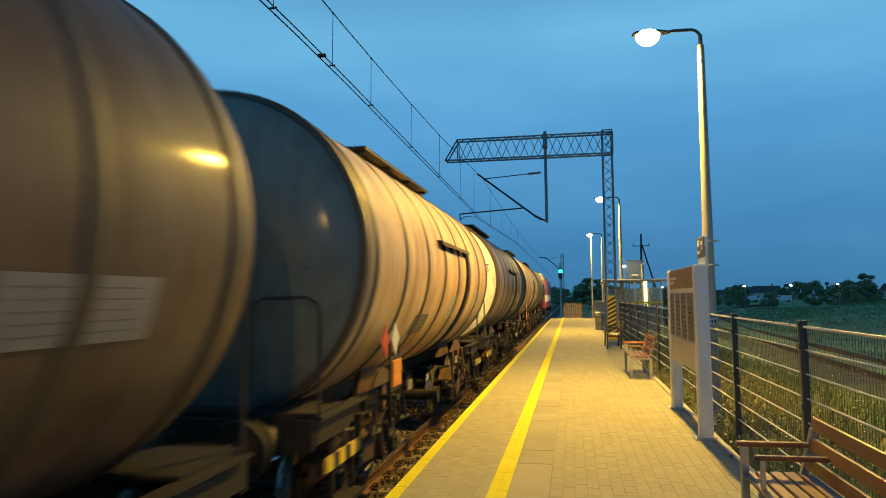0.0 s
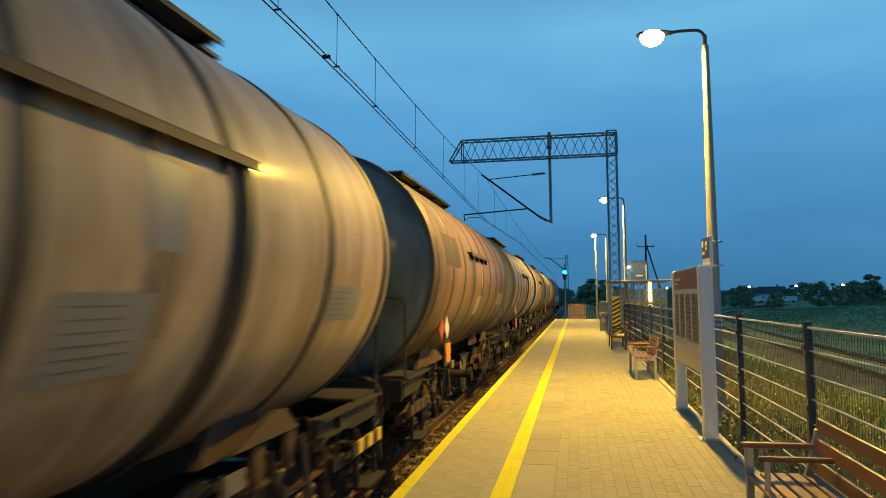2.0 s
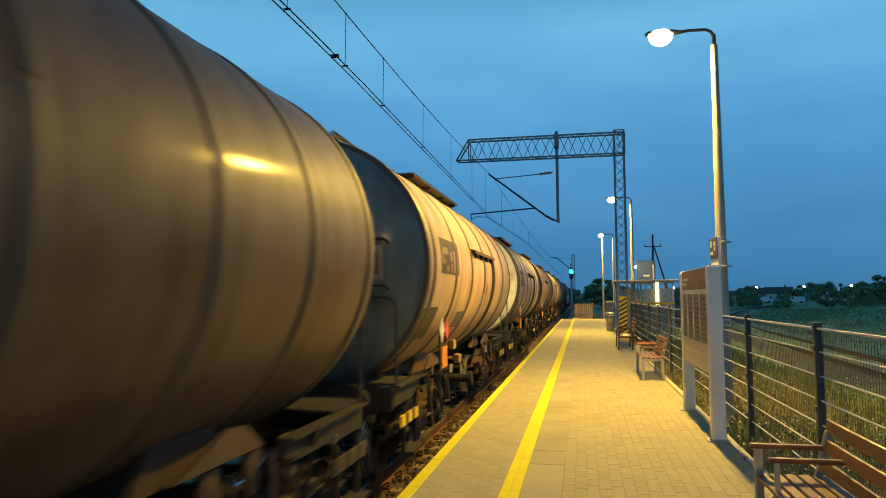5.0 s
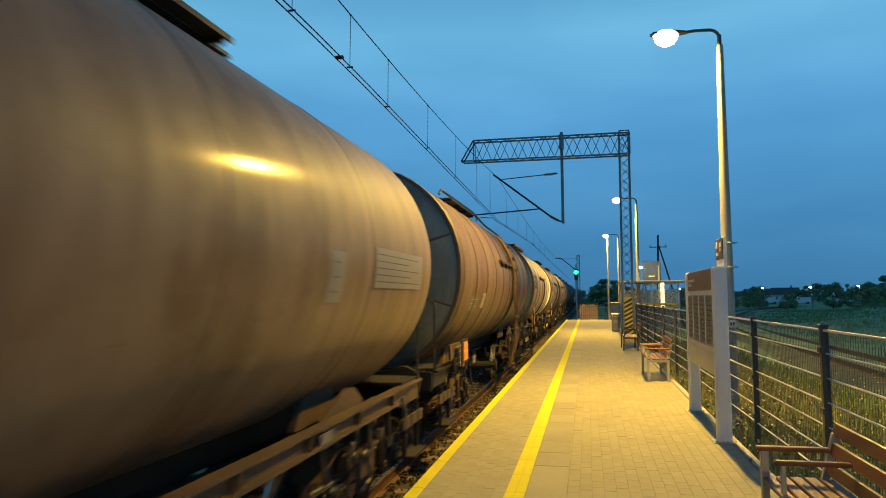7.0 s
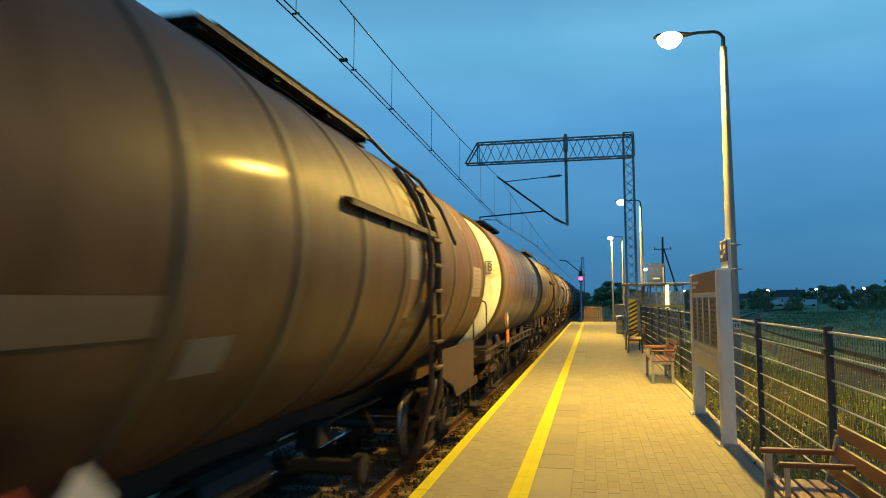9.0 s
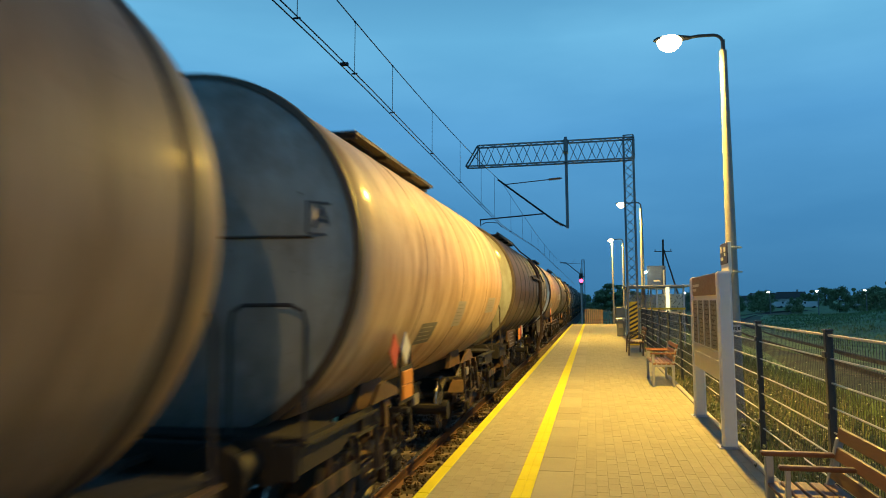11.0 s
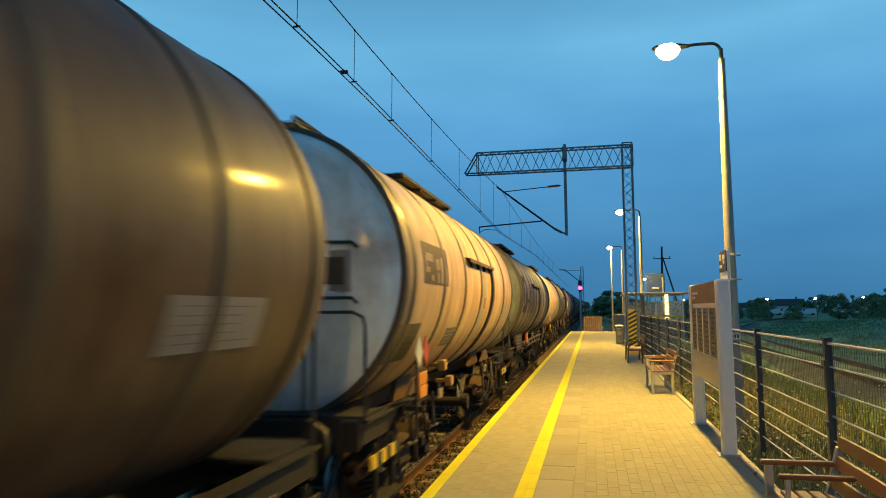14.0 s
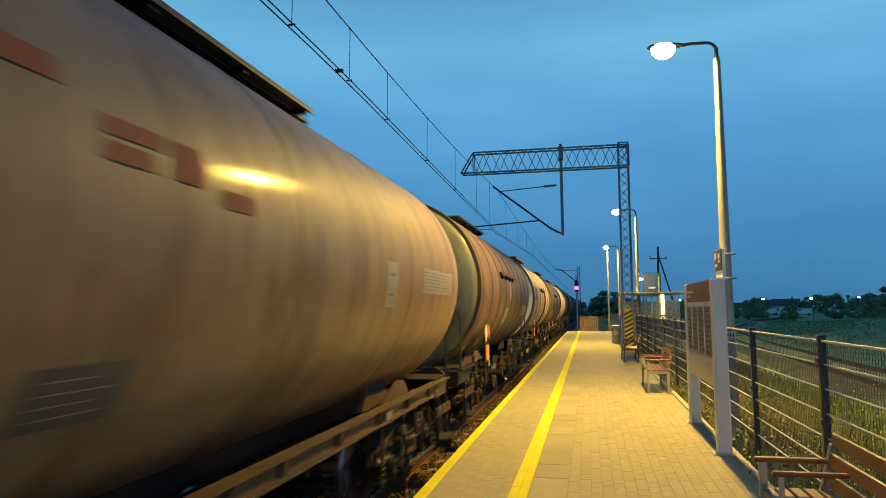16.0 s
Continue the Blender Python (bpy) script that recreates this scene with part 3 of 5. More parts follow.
def b_bolster(bm):
    box(bm, (0, 0, 0.72), (2.0, 0.42, 0.2), bevel=0.02)
    for y in (-1.2, 1.2):
        tube(bm, (-1.0, y, 0.66), (1.0, y, 0.66), 0.055, 8)
    for y in (-0.42, 0.42):
        for s in (-1, 1):
            box(bm, (s * 0.78, y, 0.46), (0.1, 0.07, 0.36), bevel=0.01)
    tube(bm, (-0.9, 0.5, 0.42), (0.9, 0.5, 0.42), 0.03, 6)
    tube(bm, (-0.9, -0.5, 0.42), (0.9, -0.5, 0.42), 0.03, 6)


def make_bogie(parent, y):
    bogie = shared("bogie", "bolster", b_bolster, M["frame"], parent)
    bogie.location = (0, y, 0)
    for turn in (0, 180):
        o = shared("side_frame", "bside", b_bogie_side, M["sill"], bogie)
        o.matrix_basis = pose(0, 0, 0, 0, 0, turn)
    for yy in (-0.9, 0.9):
        w = shared("wheelset", "wheelset", b_wheelset, [M["wheel"], M["tread"]], bogie, smooth=True)
        w.location = (0, yy, 0.46)
        WHEELS.append((w, yy))
        for turn in (0, 180):
            o = shared("axle_box", "axlebox", b_axlebox, M["frame"], bogie)
            o.matrix_basis = Matrix.Translation((0, yy, 0)) @ pose(0, 0, 0, 0, 0, turn)
            for dy in (-0.24, 0.24):
                s = shared("spring", "spring", b_spring, M["frame"], bogie)
                s.matrix_basis = Matrix.Translation((0, yy + dy, 0)) @ pose(0, 0, 0, 0, 0, turn)


def b_buffer(bm):
    tube(bm, (0, 0, 0), (0, 0.30, 0), 0.10, 14)
    tube(bm, (0, 0.28, 0), (0, 0.50, 0), 0.075, 14)
    tube(bm, (0, 0.50, 0), (0, 0.54, 0), 0.225, 20, 0.235)
    box(bm, (0, 0.0, 0), (0.34, 0.03, 0.34), bevel=0.01)


def decal(name, y0, y1, a0, a1, material, parent, lift=0.012, label=""):
    bm = bmesh.new()
    lathe_y(bm, [(y0, R + lift), (y1, R + lift)], CZ, 10, radians(a0), radians(a1))
    return part(name, bm, material, parent, label, smooth="all")


def bars(y0, y1, a0, a1, rows, parent, material=None, seed=0, lift=0.016):
    """Unreadable stencilled lines as plain bars."""
    r = random.Random(seed)
    bm = bmesh.new()
    for i in range(rows):
        a = a0 + (a1 - a0) * (i + 0.5) / rows
        h = (a1 - a0) / rows * 0.15
        e = y1 - (y1 - y0) * r.uniform(0.0, 0.35)
        lathe_y(bm, [(y0, R + lift), (e, R + lift)], CZ, 2, radians(a - h / 2), radians(a + h / 2))
    return tagged(part("stencil_print", bm, material or M["print"], parent), kind="stuff")


def frame_bm(w, d, t):
    """A thin square outline lying in the plane z = 0."""
    bm = bmesh.new()
    for x, y, a, b in ((0, d / 2, w, t), (0, -d / 2, w, t), (-w / 2, 0, t, d), (w / 2, 0, t, d)):
        box(bm, (x, y, 0), (a, b, 0.006))
    return bm


def letter_on(text, size, material, parent):
    """One stencilled letter as a flat mesh, centred on its origin."""
    cu = bpy.data.curves.new("letter", "FONT")
    cu.body, cu.size, cu.extrude, cu.align_x, cu.align_y = text, size, 0.003, "CENTER", "CENTER"
    tmp = bpy.data.objects.new("letter", cu)
    me = bpy.data.meshes.new_from_object(tmp)
    bpy.data.objects.remove(tmp)
    me.materials.clear()
    me.materials.append(material)
    ob = new("letter", me)
    ob.parent = parent
    return ob


def end_ladder(ob, h):
    """Ladder that climbs the rear end and bends over on to the roof, with a low roof rail."""
    bm = bmesh.new()
    for x in (-0.12, 0.30):
        pipe(bm, [(x, -h - 0.52, 1.2), (x, -h - 0.5, 2.9), (x, -h - 0.46, 3.4), (x, -h - 0.36, 3.75), (x, -h - 0.16, 4.02), (x, -h + 0.15, 4.17), (x, -h + 0.6, 4.2)], 0.022, 6)
    lad = part("end_ladder", bm, M["frame"], ob, "steel ladder on the tank end")
    for k in range(9):
        bm = bmesh.new()
        tube(bm, (-0.12, -h - 0.5, 1.45 + 0.27 * k), (0.30, -h - 0.5, 1.45 + 0.27 * k), 0.015, 6)
        part("rung", bm, M["frame"], lad)
    for x in (-0.36, 0.30):
        bm = bmesh.new()
        pipe(bm, [(x, -h + 0.05, CZ + R - 0.06), (x, -h + 0.05, CZ + R + 0.09), (x, -h + 0.12, CZ + R + 0.12), (x, -h + 1.1, CZ + R + 0.10), (x, -h + 1.2, CZ + R - 0.04)], 0.018, 6)
        part("roof_rail", bm, M["deck"], ob)
    bm = bmesh.new()
    for y in (0.15, 1.05):
        box(bm, (0.0, -h + y, CZ + R + 0.005), (0.7, 0.05, 0.06))
    landing = part("ladder_landing", bm, M["deck"], ob)
    for k in range(4):
        bm = bmesh.new()
        box(bm, (-0.26 + 0.17 * k, -h + 0.6, CZ + R + 0.045), (0.15, 1.1, 0.02))
        part("plank", bm, M["deck"], landing)


def wagon(rear, front, tank="cream", head="dark", ribs=1.2, deck=None, bar=None, strap="front", ladder=0.0, logo="", plates=0.0,
          long_sill=False, box_rear=False, head_seams=False, rails=False, white_head="", climb=False, seed=0, skirt=False, panels=None, redat=0.0, side_board=0.0, letter=""):
    """One tank wagon between the rims at rear and front (train coordinate at 0 s)."""
    r = random.Random(seed)
    mid, h = (rear + front) / 2, (front - rear) / 2
    words = dict(cream="cream", tan="tan", grey="grey-brown", brown="grimy brown", drab="drab brown", pale="pale buff")[tank]
    ob = empty("tank_wagon", pose(TRACK_X, mid, RAIL_Z), "dirty %s bogie tank wagon with a %s end" % (words, dict(dark="dark", light="pale", mid="grey")[head]),
               "tank wagon", "tank wagons of the train")
    TRAIN.append((ob, mid))
    # shell and ends
    bm = bmesh.new()
    prof = [(-h, R - 0.03), (-h + 0.03, R)]
    n = max(6, int(2 * h / 0.6))
    prof += [(-h + 0.03 + (2 * h - 0.06) * i / n, R) for i in range(1, n)]
    prof = prof[:-1] + [(h - 0.34, R), (h - 0.22, R - 0.008), (h - 0.12, R - 0.024), (h - 0.05, R - 0.046), (h, R - 0.07)]
    lathe_y(bm, prof, CZ, 72)
    part("tank_shell", bm, TANKS[tank], ob, smooth="all")
    for s, hm in ((-1, head), (1, "mid")):
        bm = bmesh.new()
        dish = [(0.0, R - (0.03 if s < 0 else 0.07)), (0.045, R - (0.05 if s < 0 else 0.105)), (0.11, R - 0.14), (0.17, R - 0.30), (0.25, R - 0.62), (0.31, R - 1.0), (0.34, 0.25), (0.345, 0)]
        lathe_y(bm, [(s * (h + d), q) for d, q in dish], CZ, 64)
        e = part("tank_end", bm, HEADS[hm], ob, smooth="all")
        if s > 0:
            continue
        bm = bmesh.new()
        lathe_y(bm, [(s * (h - 0.02), R + 0.004), (s * (h - 0.02), R + 0.022), (s * (h + 0.035), R + 0.012), (s * (h + 0.045), R - 0.04)], CZ, 64)
        part("end_rim", bm, M["band"], ob, smooth=True)
        if s < 0:
            if head_seams:
                bm = bmesh.new()
                for a in (70, 110, 250, 290, 180):
                    p = [(d, q) for d, q in dish if q > 0.3]
                    pipe(bm, [(q * math.sin(radians(a)), -(h + d + 0.006), CZ + q * math.cos(radians(a))) for d, q in p], 0.016, 4)
                part("head_seam", bm, M["band"], e)
            if box_rear:
                bm = bmesh.new()
                for x in (0.42, 0.88):
                    box(bm, (x, -h - 0.33 + (x - 0.42) * 0.22, CZ + 0.0), (0.30, 0.06, 0.40), bevel=0.01)
                    box(bm, (x, -h - 0.37 + (x - 0.42) * 0.22, CZ + 0.0), (0.20, 0.02, 0.26), mi=1)
                part("document_box", bm, [M["label"], M["band"]], ob, "pale metal document holder with a dark card")
                for z in (0.27, -0.26):
                    bm = bmesh.new()
                    pipe(bm, [(0.2, -h - 0.42, CZ + z), (0.65, -h - 0.36, CZ + z), (1.06, -h - 0.26, CZ + z), (1.1, -h - 0.23, CZ + z - 0.05)], 0.018, 6)
                    part("holder_rail", bm, M["deck"], ob)
            if climb:
                end_ladder(ob, h)
            if white_head:
                bm = bmesh.new()
                pipe(bm, [(x, -(h + 0.345 - 0.17 * (x / 1.2) ** 2 + 0.008), CZ + 0.12) for x in [-1.2 + 0.2 * k for k in range(13)]], 0.012, 4)
                part("head_seam", bm, M["band"], e)
                if letter:
                    mark = part("letter_frame", frame_bm(0.24, 0.24, 0.02), M["print"], e)
                    mark.matrix_basis = pose(1.27, -h - 0.165, CZ + 0.26, 90, 0, 48)
                    letter_on(letter, 0.24, M["print"], e).matrix_basis = pose(1.274, -h - 0.169, CZ + 0.26, 90, 0, 48)
    # straps
    if ribs:
        k = int((2 * h - 0.6) / ribs)
        for i in range(k + 1):
            y = -h + 0.35 + i * (2 * h - 0.7) / k
            key = ("strap",)
            def b(bm):
                lathe_y(bm, [(-0.075, R + 0.001), (-0.05, R + 0.014), (0.05, R + 0.014), (0.075, R + 0.001)], CZ, 64)
            o = shared("jacket_strap", key, b, M["band"], ob, smooth="all")
            o.location = (0, y, 0)
    else:
        for y in (-h * 0.5, 0, h * 0.5):
            def b(bm):
                lathe_y(bm, [(-0.012, R + 0.0005), (0, R + 0.006), (0.012, R + 0.0005)], CZ, 64)
            o = shared("weld_seam", "seam", b, TANKS["grey"], ob, smooth="all")
            o.location = (0, y, 0)
    d0, d1 = (deck[0] - mid, deck[1] - mid) if deck else (-2.0, 2.0)
    b0, b1 = (bar[0] - mid, bar[1] - mid) if bar else (-1.3, 1.3)
    cy = (d0 + d1) / 2
    if strap == "front":
        bm = bmesh.new()
        lathe_y(bm, [(-0.055, R + 0.002), (-0.045, R + 0.045), (0.045, R + 0.045), (0.055, R + 0.002)], CZ, 40, radians(78), radians(172))
        o = part("drip_strap", bm, M["deck"], ob, "dark drip strap", smooth=True)
        o.location = (0, b1 - 0.12, 0)
    if strap == "stain":
        for k, (w, lift) in enumerate(((0.34, 0.003), (0.2, 0.005))):
            o = decal("oil_streak", b0 + 0.45 - w / 2, b0 + 0.45 + w / 2, 80 + 3 * k, 150 - 6 * k, M["streak"], ob, lift, "dark oil streak below the gutter")
    if bar:
        ca, sa = math.cos(radians(76)), math.sin(radians(76))
        bm = bmesh.new()
        box(bm, (R * sa + 0.035, 0, CZ + R * ca), (0.10, b1 - b0, 0.02), pose(0, 0, 0, 0, 10, 0), bevel=0.004)
        box(bm, (R * sa + 0.078, 0, CZ + R * ca - 0.03), (0.012, b1 - b0, 0.045))
        o = part("drip_gutter", bm, M["sill"], ob, "dark steel gutter")
        o.location = (0, (b0 + b1) / 2, 0)
        for k in range(4):
            bm = bmesh.new()
            poly_x(bm, [(-0.012, CZ + R * ca - 0.12), (0.012, CZ + R * ca - 0.12), (0.012, CZ + R * ca), (-0.012, CZ + R * ca)], R * sa - 0.02, R * sa + 0.06)
            part("gutter_bracket", bm, M["deck"], ob).location = (0, b0 + (k + 0.5) * (b1 - b0) / 4, 0)
        decal("pale_streak", b0 + (b1 - b0) * 0.62, b0 + (b1 - b0) * 0.62 + 0.30, 82, 97, M["label"], ob, 0.004, "pale spill streak")
        decal("pale_streak", b0 + (b1 - b0) * 0.62 + 0.05, b0 + (b1 - b0) * 0.62 + 0.26, 97, 112, TANKS["pale"], ob, 0.004, "pale spill streak")
    # top walkway
    zt = CZ + R + 0.08
    hw = 0.62
    dl = d1 - d0
    bm = bmesh.new()
    for y in (-0.47, -0.16, 0.16, 0.47):
        box(bm, (0, y * dl, zt - 0.035), (2 * hw - 0.04, 0.05, 0.05))
        for x in (-0.38, 0.38):
            box(bm, (x, y * dl, zt - 0.12), (0.05, 0.05, 0.18))
    for x in (-hw, hw):
        box(bm, (x, 0, zt - 0.005), (0.02, dl, 0.045))
    for x in (-0.44, 0.44) if rails else ():
        for k in range(5):
            box(bm, (x, (k - 2) * dl / 5, zt - 0.10), (0.012, dl / 5 - 0.14, 0.13))
    box(bm, (0.42, dl / 2 + 0.1, zt - 0.03), (0.1, 0.3, 0.03))
    wk = part("walkway", bm, M["deck"], ob, "dark steel roof walkway")
    wk.location = (0, cy, 0)
    for i in range(8):
        bm = bmesh.new()
        box(bm, (-0.536 + 0.153 * i, 0, zt + 0.005), (0.140, dl, 0.025))
        part("plank", bm, M["deck"], wk)
    bm = bmesh.new()
    tube(bm, (0, -0.5, CZ + R - 0.02), (0, -0.5, CZ + R + 0.12), 0.30, 20)
    o = part("manhole", bm, M["frame"], ob, smooth=True)
    o.location = (0, cy, 0)
    bm = bmesh.new()
    tube(bm, (0, 0.6, CZ + R - 0.02), (0, 0.6, CZ + R + 0.16), 0.08, 10)
    o = part("vent_pipe", bm, M["frame"], ob, smooth=True)
    o.location = (0, cy, 0)
    if rails:
        bm = bmesh.new()
        y0 = d1
        pipe(bm, [(0.5, y0 - 3.6, zt), (0.52, y0 - 3.5, zt + 0.10), (0.58, y0 - 0.2, zt + 0.07), (0.82, y0 + 0.25, CZ + 1.38), (1.14, y0 + 0.42, CZ + 1.13), (1.40, y0 + 0.5, CZ + 0.76), (R + 0.07, y0 + 0.5, CZ + 0.3)], 0.024, 6)
        part("handrail", bm, M["deck"], ob)
    if ladder:
        ly = -h + 2 * h * ladder
        bm = bmesh.new()
        path = [(a, R + 0.06) for a in range(48, 100, 8)]
        for dy in (-0.2, 0.2):
            pts = [(q * math.sin(radians(a)), ly + dy, CZ + q * math.cos(radians(a))) for a, q in path] + [(R + 0.06, ly + dy, 1.2), (1.42, ly + dy, 0.55)]
            pipe(bm, pts, 0.04, 6)
        for i in range(11):
            z = 0.6 + i * 0.28
            x = math.sqrt(max(0.2, (R + 0.09) ** 2 - (max(z, CZ) - CZ) ** 2)) if z > CZ else (R + 0.08 if z > 1.2 else 1.5)
            box(bm, (x, ly, z), (0.07, 0.4, 0.035), bevel=0.006)
        part("ladder", bm, M["sill"], ob, "steel side ladder")
        decal("oil_streak", ly - 0.62, ly - 0.26, 42, 140, M["streak"], ob, 0.004, "dark oil streak beside the ladder")
    # underframe
    ub = h + 0.45
    bm = bmesh.new()
    box(bm, (0, 0, 0.98), (0.62, 2 * ub, 0.24), bevel=0.01)
    part("centre_sill", bm, M["frame"], ob)
    for s in (-1, 1):
        bm = bmesh.new()
        box(bm, (0, s * (ub - 0.03), 1.06), (2.4, 0.08, 0.26), bevel=0.01)
        box(bm, (0, s * (ub - 0.42), 1.215), (2.4, 0.7, 0.03))
        part("head_stock", bm, M["frame"], ob)
        for sx in (-1, 1):
            bm = bmesh.new()
            ln = ub - 0.07 if long_sill else 1.7
            pts = [(0, 0.97), (0, 1.2), (-0.75, 1.2), (-1.0, 1.17), (-ln, 1.17), (-ln, 1.05), (-1.05, 1.04), (-0.8, 0.97)]
            poly_x(bm, [(s * (ub - 0.06 + y), z) for y, z in pts], sx * 1.16, sx * 1.21)
            for za, zb, ya in ((1.175, 1.20, 0.0), (1.035, 1.06, -1.02)):
                poly_x(bm, [(s * (ub - 0.06 + ya), za), (s * (ub - 0.06 + ya), zb), (s * (ub - 0.06 - ln), zb), (s * (ub - 0.06 - ln), za)], sx * 1.16, sx * 1.27)
            for k in range(int(ln / 1.1)):
                y = s * (ub - 1.3 - 1.1 * k)
                poly_x(bm, [(y - 0.012, 1.04), (y + 0.012, 1.04), (y + 0.012, 1.19), (y - 0.012, 1.19)], sx * 1.2, sx * 1.26)
            part("side_sill", bm, M["sill"] if long_sill else M["frame"], ob)
            o = shared("buffer", "buffer", b_buffer, M["frame"], ob, smooth=True)
            o.matrix_basis = pose(sx * 0.875, s * (ub), 1.06, 0, 0, 0 if s > 0 else 180)
            # saddle
            bm = bmesh.new()
            poly_x(bm, [(s * (h - 1.6), 1.10), (s * (h - 2.6), 1.10), (s * (h - 2.3), 1.62), (s * (h - 1.95), 1.62)], sx * 0.86, sx * 0.92)
            part("saddle", bm, M["sill"], ob)
            bm = bmesh.new()
            poly_x(bm, [(s * (h - 1.5), 1.19), (s * (h - 2.55), 1.19), (s * (h - 2.3), 1.27), (s * (h - 1.95), 1.38), (s * (h - 1.75), 1.36)], sx * 1.10, sx * 1.14)
            part("gusset", bm, M["sill"], ob)
            # end striping and step
            bm = bmesh.new()
            for i in range(6):
                box(bm, (sx * 1.27, s * (ub - 0.2 - 0.15 * i), 0.80), (0.03, 0.15, 0.12), mi=i % 2)
            striped = seed in (2, 3, 5, 6, 12)
            part("step_edge", bm, [M["hazard"] if striped else M["sill"], M["black"] if striped else M["frame"]], ob, "yellow and black striped step" if striped else "")
            bm = bmesh.new()
            for y in (0.3, 0.85):
                box(bm, (sx * 1.25, s * (ub - y), 0.68), (0.04, 0.04, 0.55))
            box(bm, (sx * 1.27, s * (ub - 0.575), 0.43), (0.2, 0.62, 0.03))
            part("step", bm, M["frame"], ob)
            bm = bmesh.new()
            y0 = s * (ub - 0.10)
            pipe(bm, [(sx * 1.22, y0, 1.2), (sx * 1.22, y0, 2.05), (sx * 1.20, y0, 2.13), (sx * 1.10, y0, 2.18), (sx * 0.72, y0, 2.18), (sx * 0.64, y0, 2.13), (sx * 0.62, y0, 2.03), (sx * 0.62, y0, 1.2)], 0.016, 8)
            part("end_handrail", bm, M["wheel"], ob)
        bm = bmesh.new()
        tube(bm, (0, s * ub, 1.05), (0, s * (ub + 0.36), 1.05), 0.05, 8)
        tube(bm, (0, s * (ub + 0.34), 1.10), (0, s * (ub + 0.48), 0.92), 0.045, 8)
        part("coupling", bm, M["frame"], ob)
        make_bogie(ob, s * (h - 1.35))
    # rigging and hoses beside the bogies
    for s in (-1, 1):
        for k in range(5):
            y = s * (h - 0.1 - 0.62 * k - r.uniform(0, 0.2))
            bm = bmesh.new()
            z = r.uniform(0.55, 0.75)
            tube(bm, (1.17, y, 1.12), (1.2, y + r.uniform(-0.1, 0.1), z), 0.018 + 0.012 * r.random(), 6)
            if k % 2:
                box(bm, (1.15, y, z), (0.10, r.uniform(0.12, 0.3), 0.12), bevel=0.01)
            else:
                tube(bm, (1.18, y - 0.2, z), (1.18, y + 0.25, z - 0.03), 0.022, 6)
            part("brake_rod", bm, M[("sill", "frame", "band", "frame", "wheel")[k % 5]], ob)
        bm = bmesh.new()
        pipe(bm, [(0.35, s * ub, 0.95), (0.36, s * (ub + 0.15), 0.85), (0.37, s * (ub + 0.32), 0.62), (0.38, s * (ub + 0.5), 0.55)], 0.03, 6)
        part("air_hose", bm, M["black"], ob)
        bm = bmesh.new()
        box(bm, (1.25, s * (h - 2.75), 1.08), (0.02, 0.24, 0.12))
        part("marking_plate", bm, M["faint"], ob)
    # levers, pipes and brackets outside the bogies
    for s in (-1, 1):
        for k in range(3):
            y = s * (h - 0.35 - 0.85 * k)
            bm = bmesh.new()
            z = 0.95 + 0.12 * math.sin(k * 2.1 + seed)
            pipe(bm, [(1.18, y - 0.12, z), (1.24, y, z - 0.10), (1.22, y + 0.10, z - 0.34), (1.12, y + 0.22, z - 0.40)], 0.016, 5)
            box(bm, (1.2, y + 0.02, z - 0.03), (0.06, 0.10, 0.07), bevel=0.008)
            part("brake_lever", bm, M["band"] if k % 2 else M["wheel"], ob)
        for k in range(3):
            bm = bmesh.new()
            poly_x(bm, [(s * (h - 0.9 - 0.55 * k), 1.16), (s * (h - 1.1 - 0.55 * k), 1.16), (s * (h - 1.05 - 0.55 * k), 0.88), (s * (h - 0.95 - 0.55 * k), 0.88)], 1.05, 1.10)
            part("bracket", bm, M["sill"], ob)
    # brake gear and pipes below the shell
    bm = bmesh.new()
    tube(bm, (0.35, -1.3, 0.72), (0.35, -0.2, 0.72), 0.2, 14)
    tube(bm, (-0.35, 0.2, 0.74), (-0.35, 1.4, 0.74), 0.22, 14)
    for x in (-0.42, 0.42):
        tube(bm, (x, -h + 2.6, 0.86), (x, h - 2.6, 0.86), 0.03, 6)
    box(bm, (0.55, 0.7, 0.86), (0.22, 0.34, 0.22), bevel=0.02)
    for k in range(5):
        tube(bm, (0.3 + 0.12 * k, -2.0 + 0.9 * k, 0.95), (0.3 + 0.12 * k, -1.7 + 0.9 * k, 0.70), 0.02, 6)
    part("brake_gear", bm, M["frame"], ob)
    bm = bmesh.new()
    tube(bm, (0, 0, 1.1), (0, 0, 0.66), 0.13, 12)
    tube(bm, (-1.15, 0.0, 0.68), (1.15, 0.0, 0.68), 0.075, 10)
    for x in (-1.2, 1.2):
        tube(bm, (x - 0.04, 0, 0.68), (x + 0.04, 0, 0.68), 0.13, 12)
    o = part("outlet_valve", bm, M["frame"], ob)
    o.location = (0, 0.2, 0)
    if skirt:
        bm = bmesh.new()
        poly_x(bm, [(h - 0.1, 0.75), (h - 0.1, 1.5), (h - 2.6, 1.5), (h - 2.6, 1.15), (h - 1.9, 0.95), (h - 1.6, 0.75)], 1.26, 1.29)
        part("side_plate", bm, M["sill_dark"], ob, "brown steel side plate")
    # Boxes stand for outlet valve wheels, with their lamplight put into the tan.
    if seed in (5, 6, 12):
        for dy, z in ((0.0, 1.42), (0.45, 1.16)):
            bm = bmesh.new()
            box(bm, (1.20, -h + 3.15 + dy, z), (0.10, 0.20, 0.15), bevel=0.015)
            tube(bm, (1.0, -h + 3.15 + dy, z), (1.18, -h + 3.15 + dy, z), 0.03, 8)
            part("valve_box", bm, M["plate_tan"], ob, "tan box standing for the lamp-lit outlet valve")
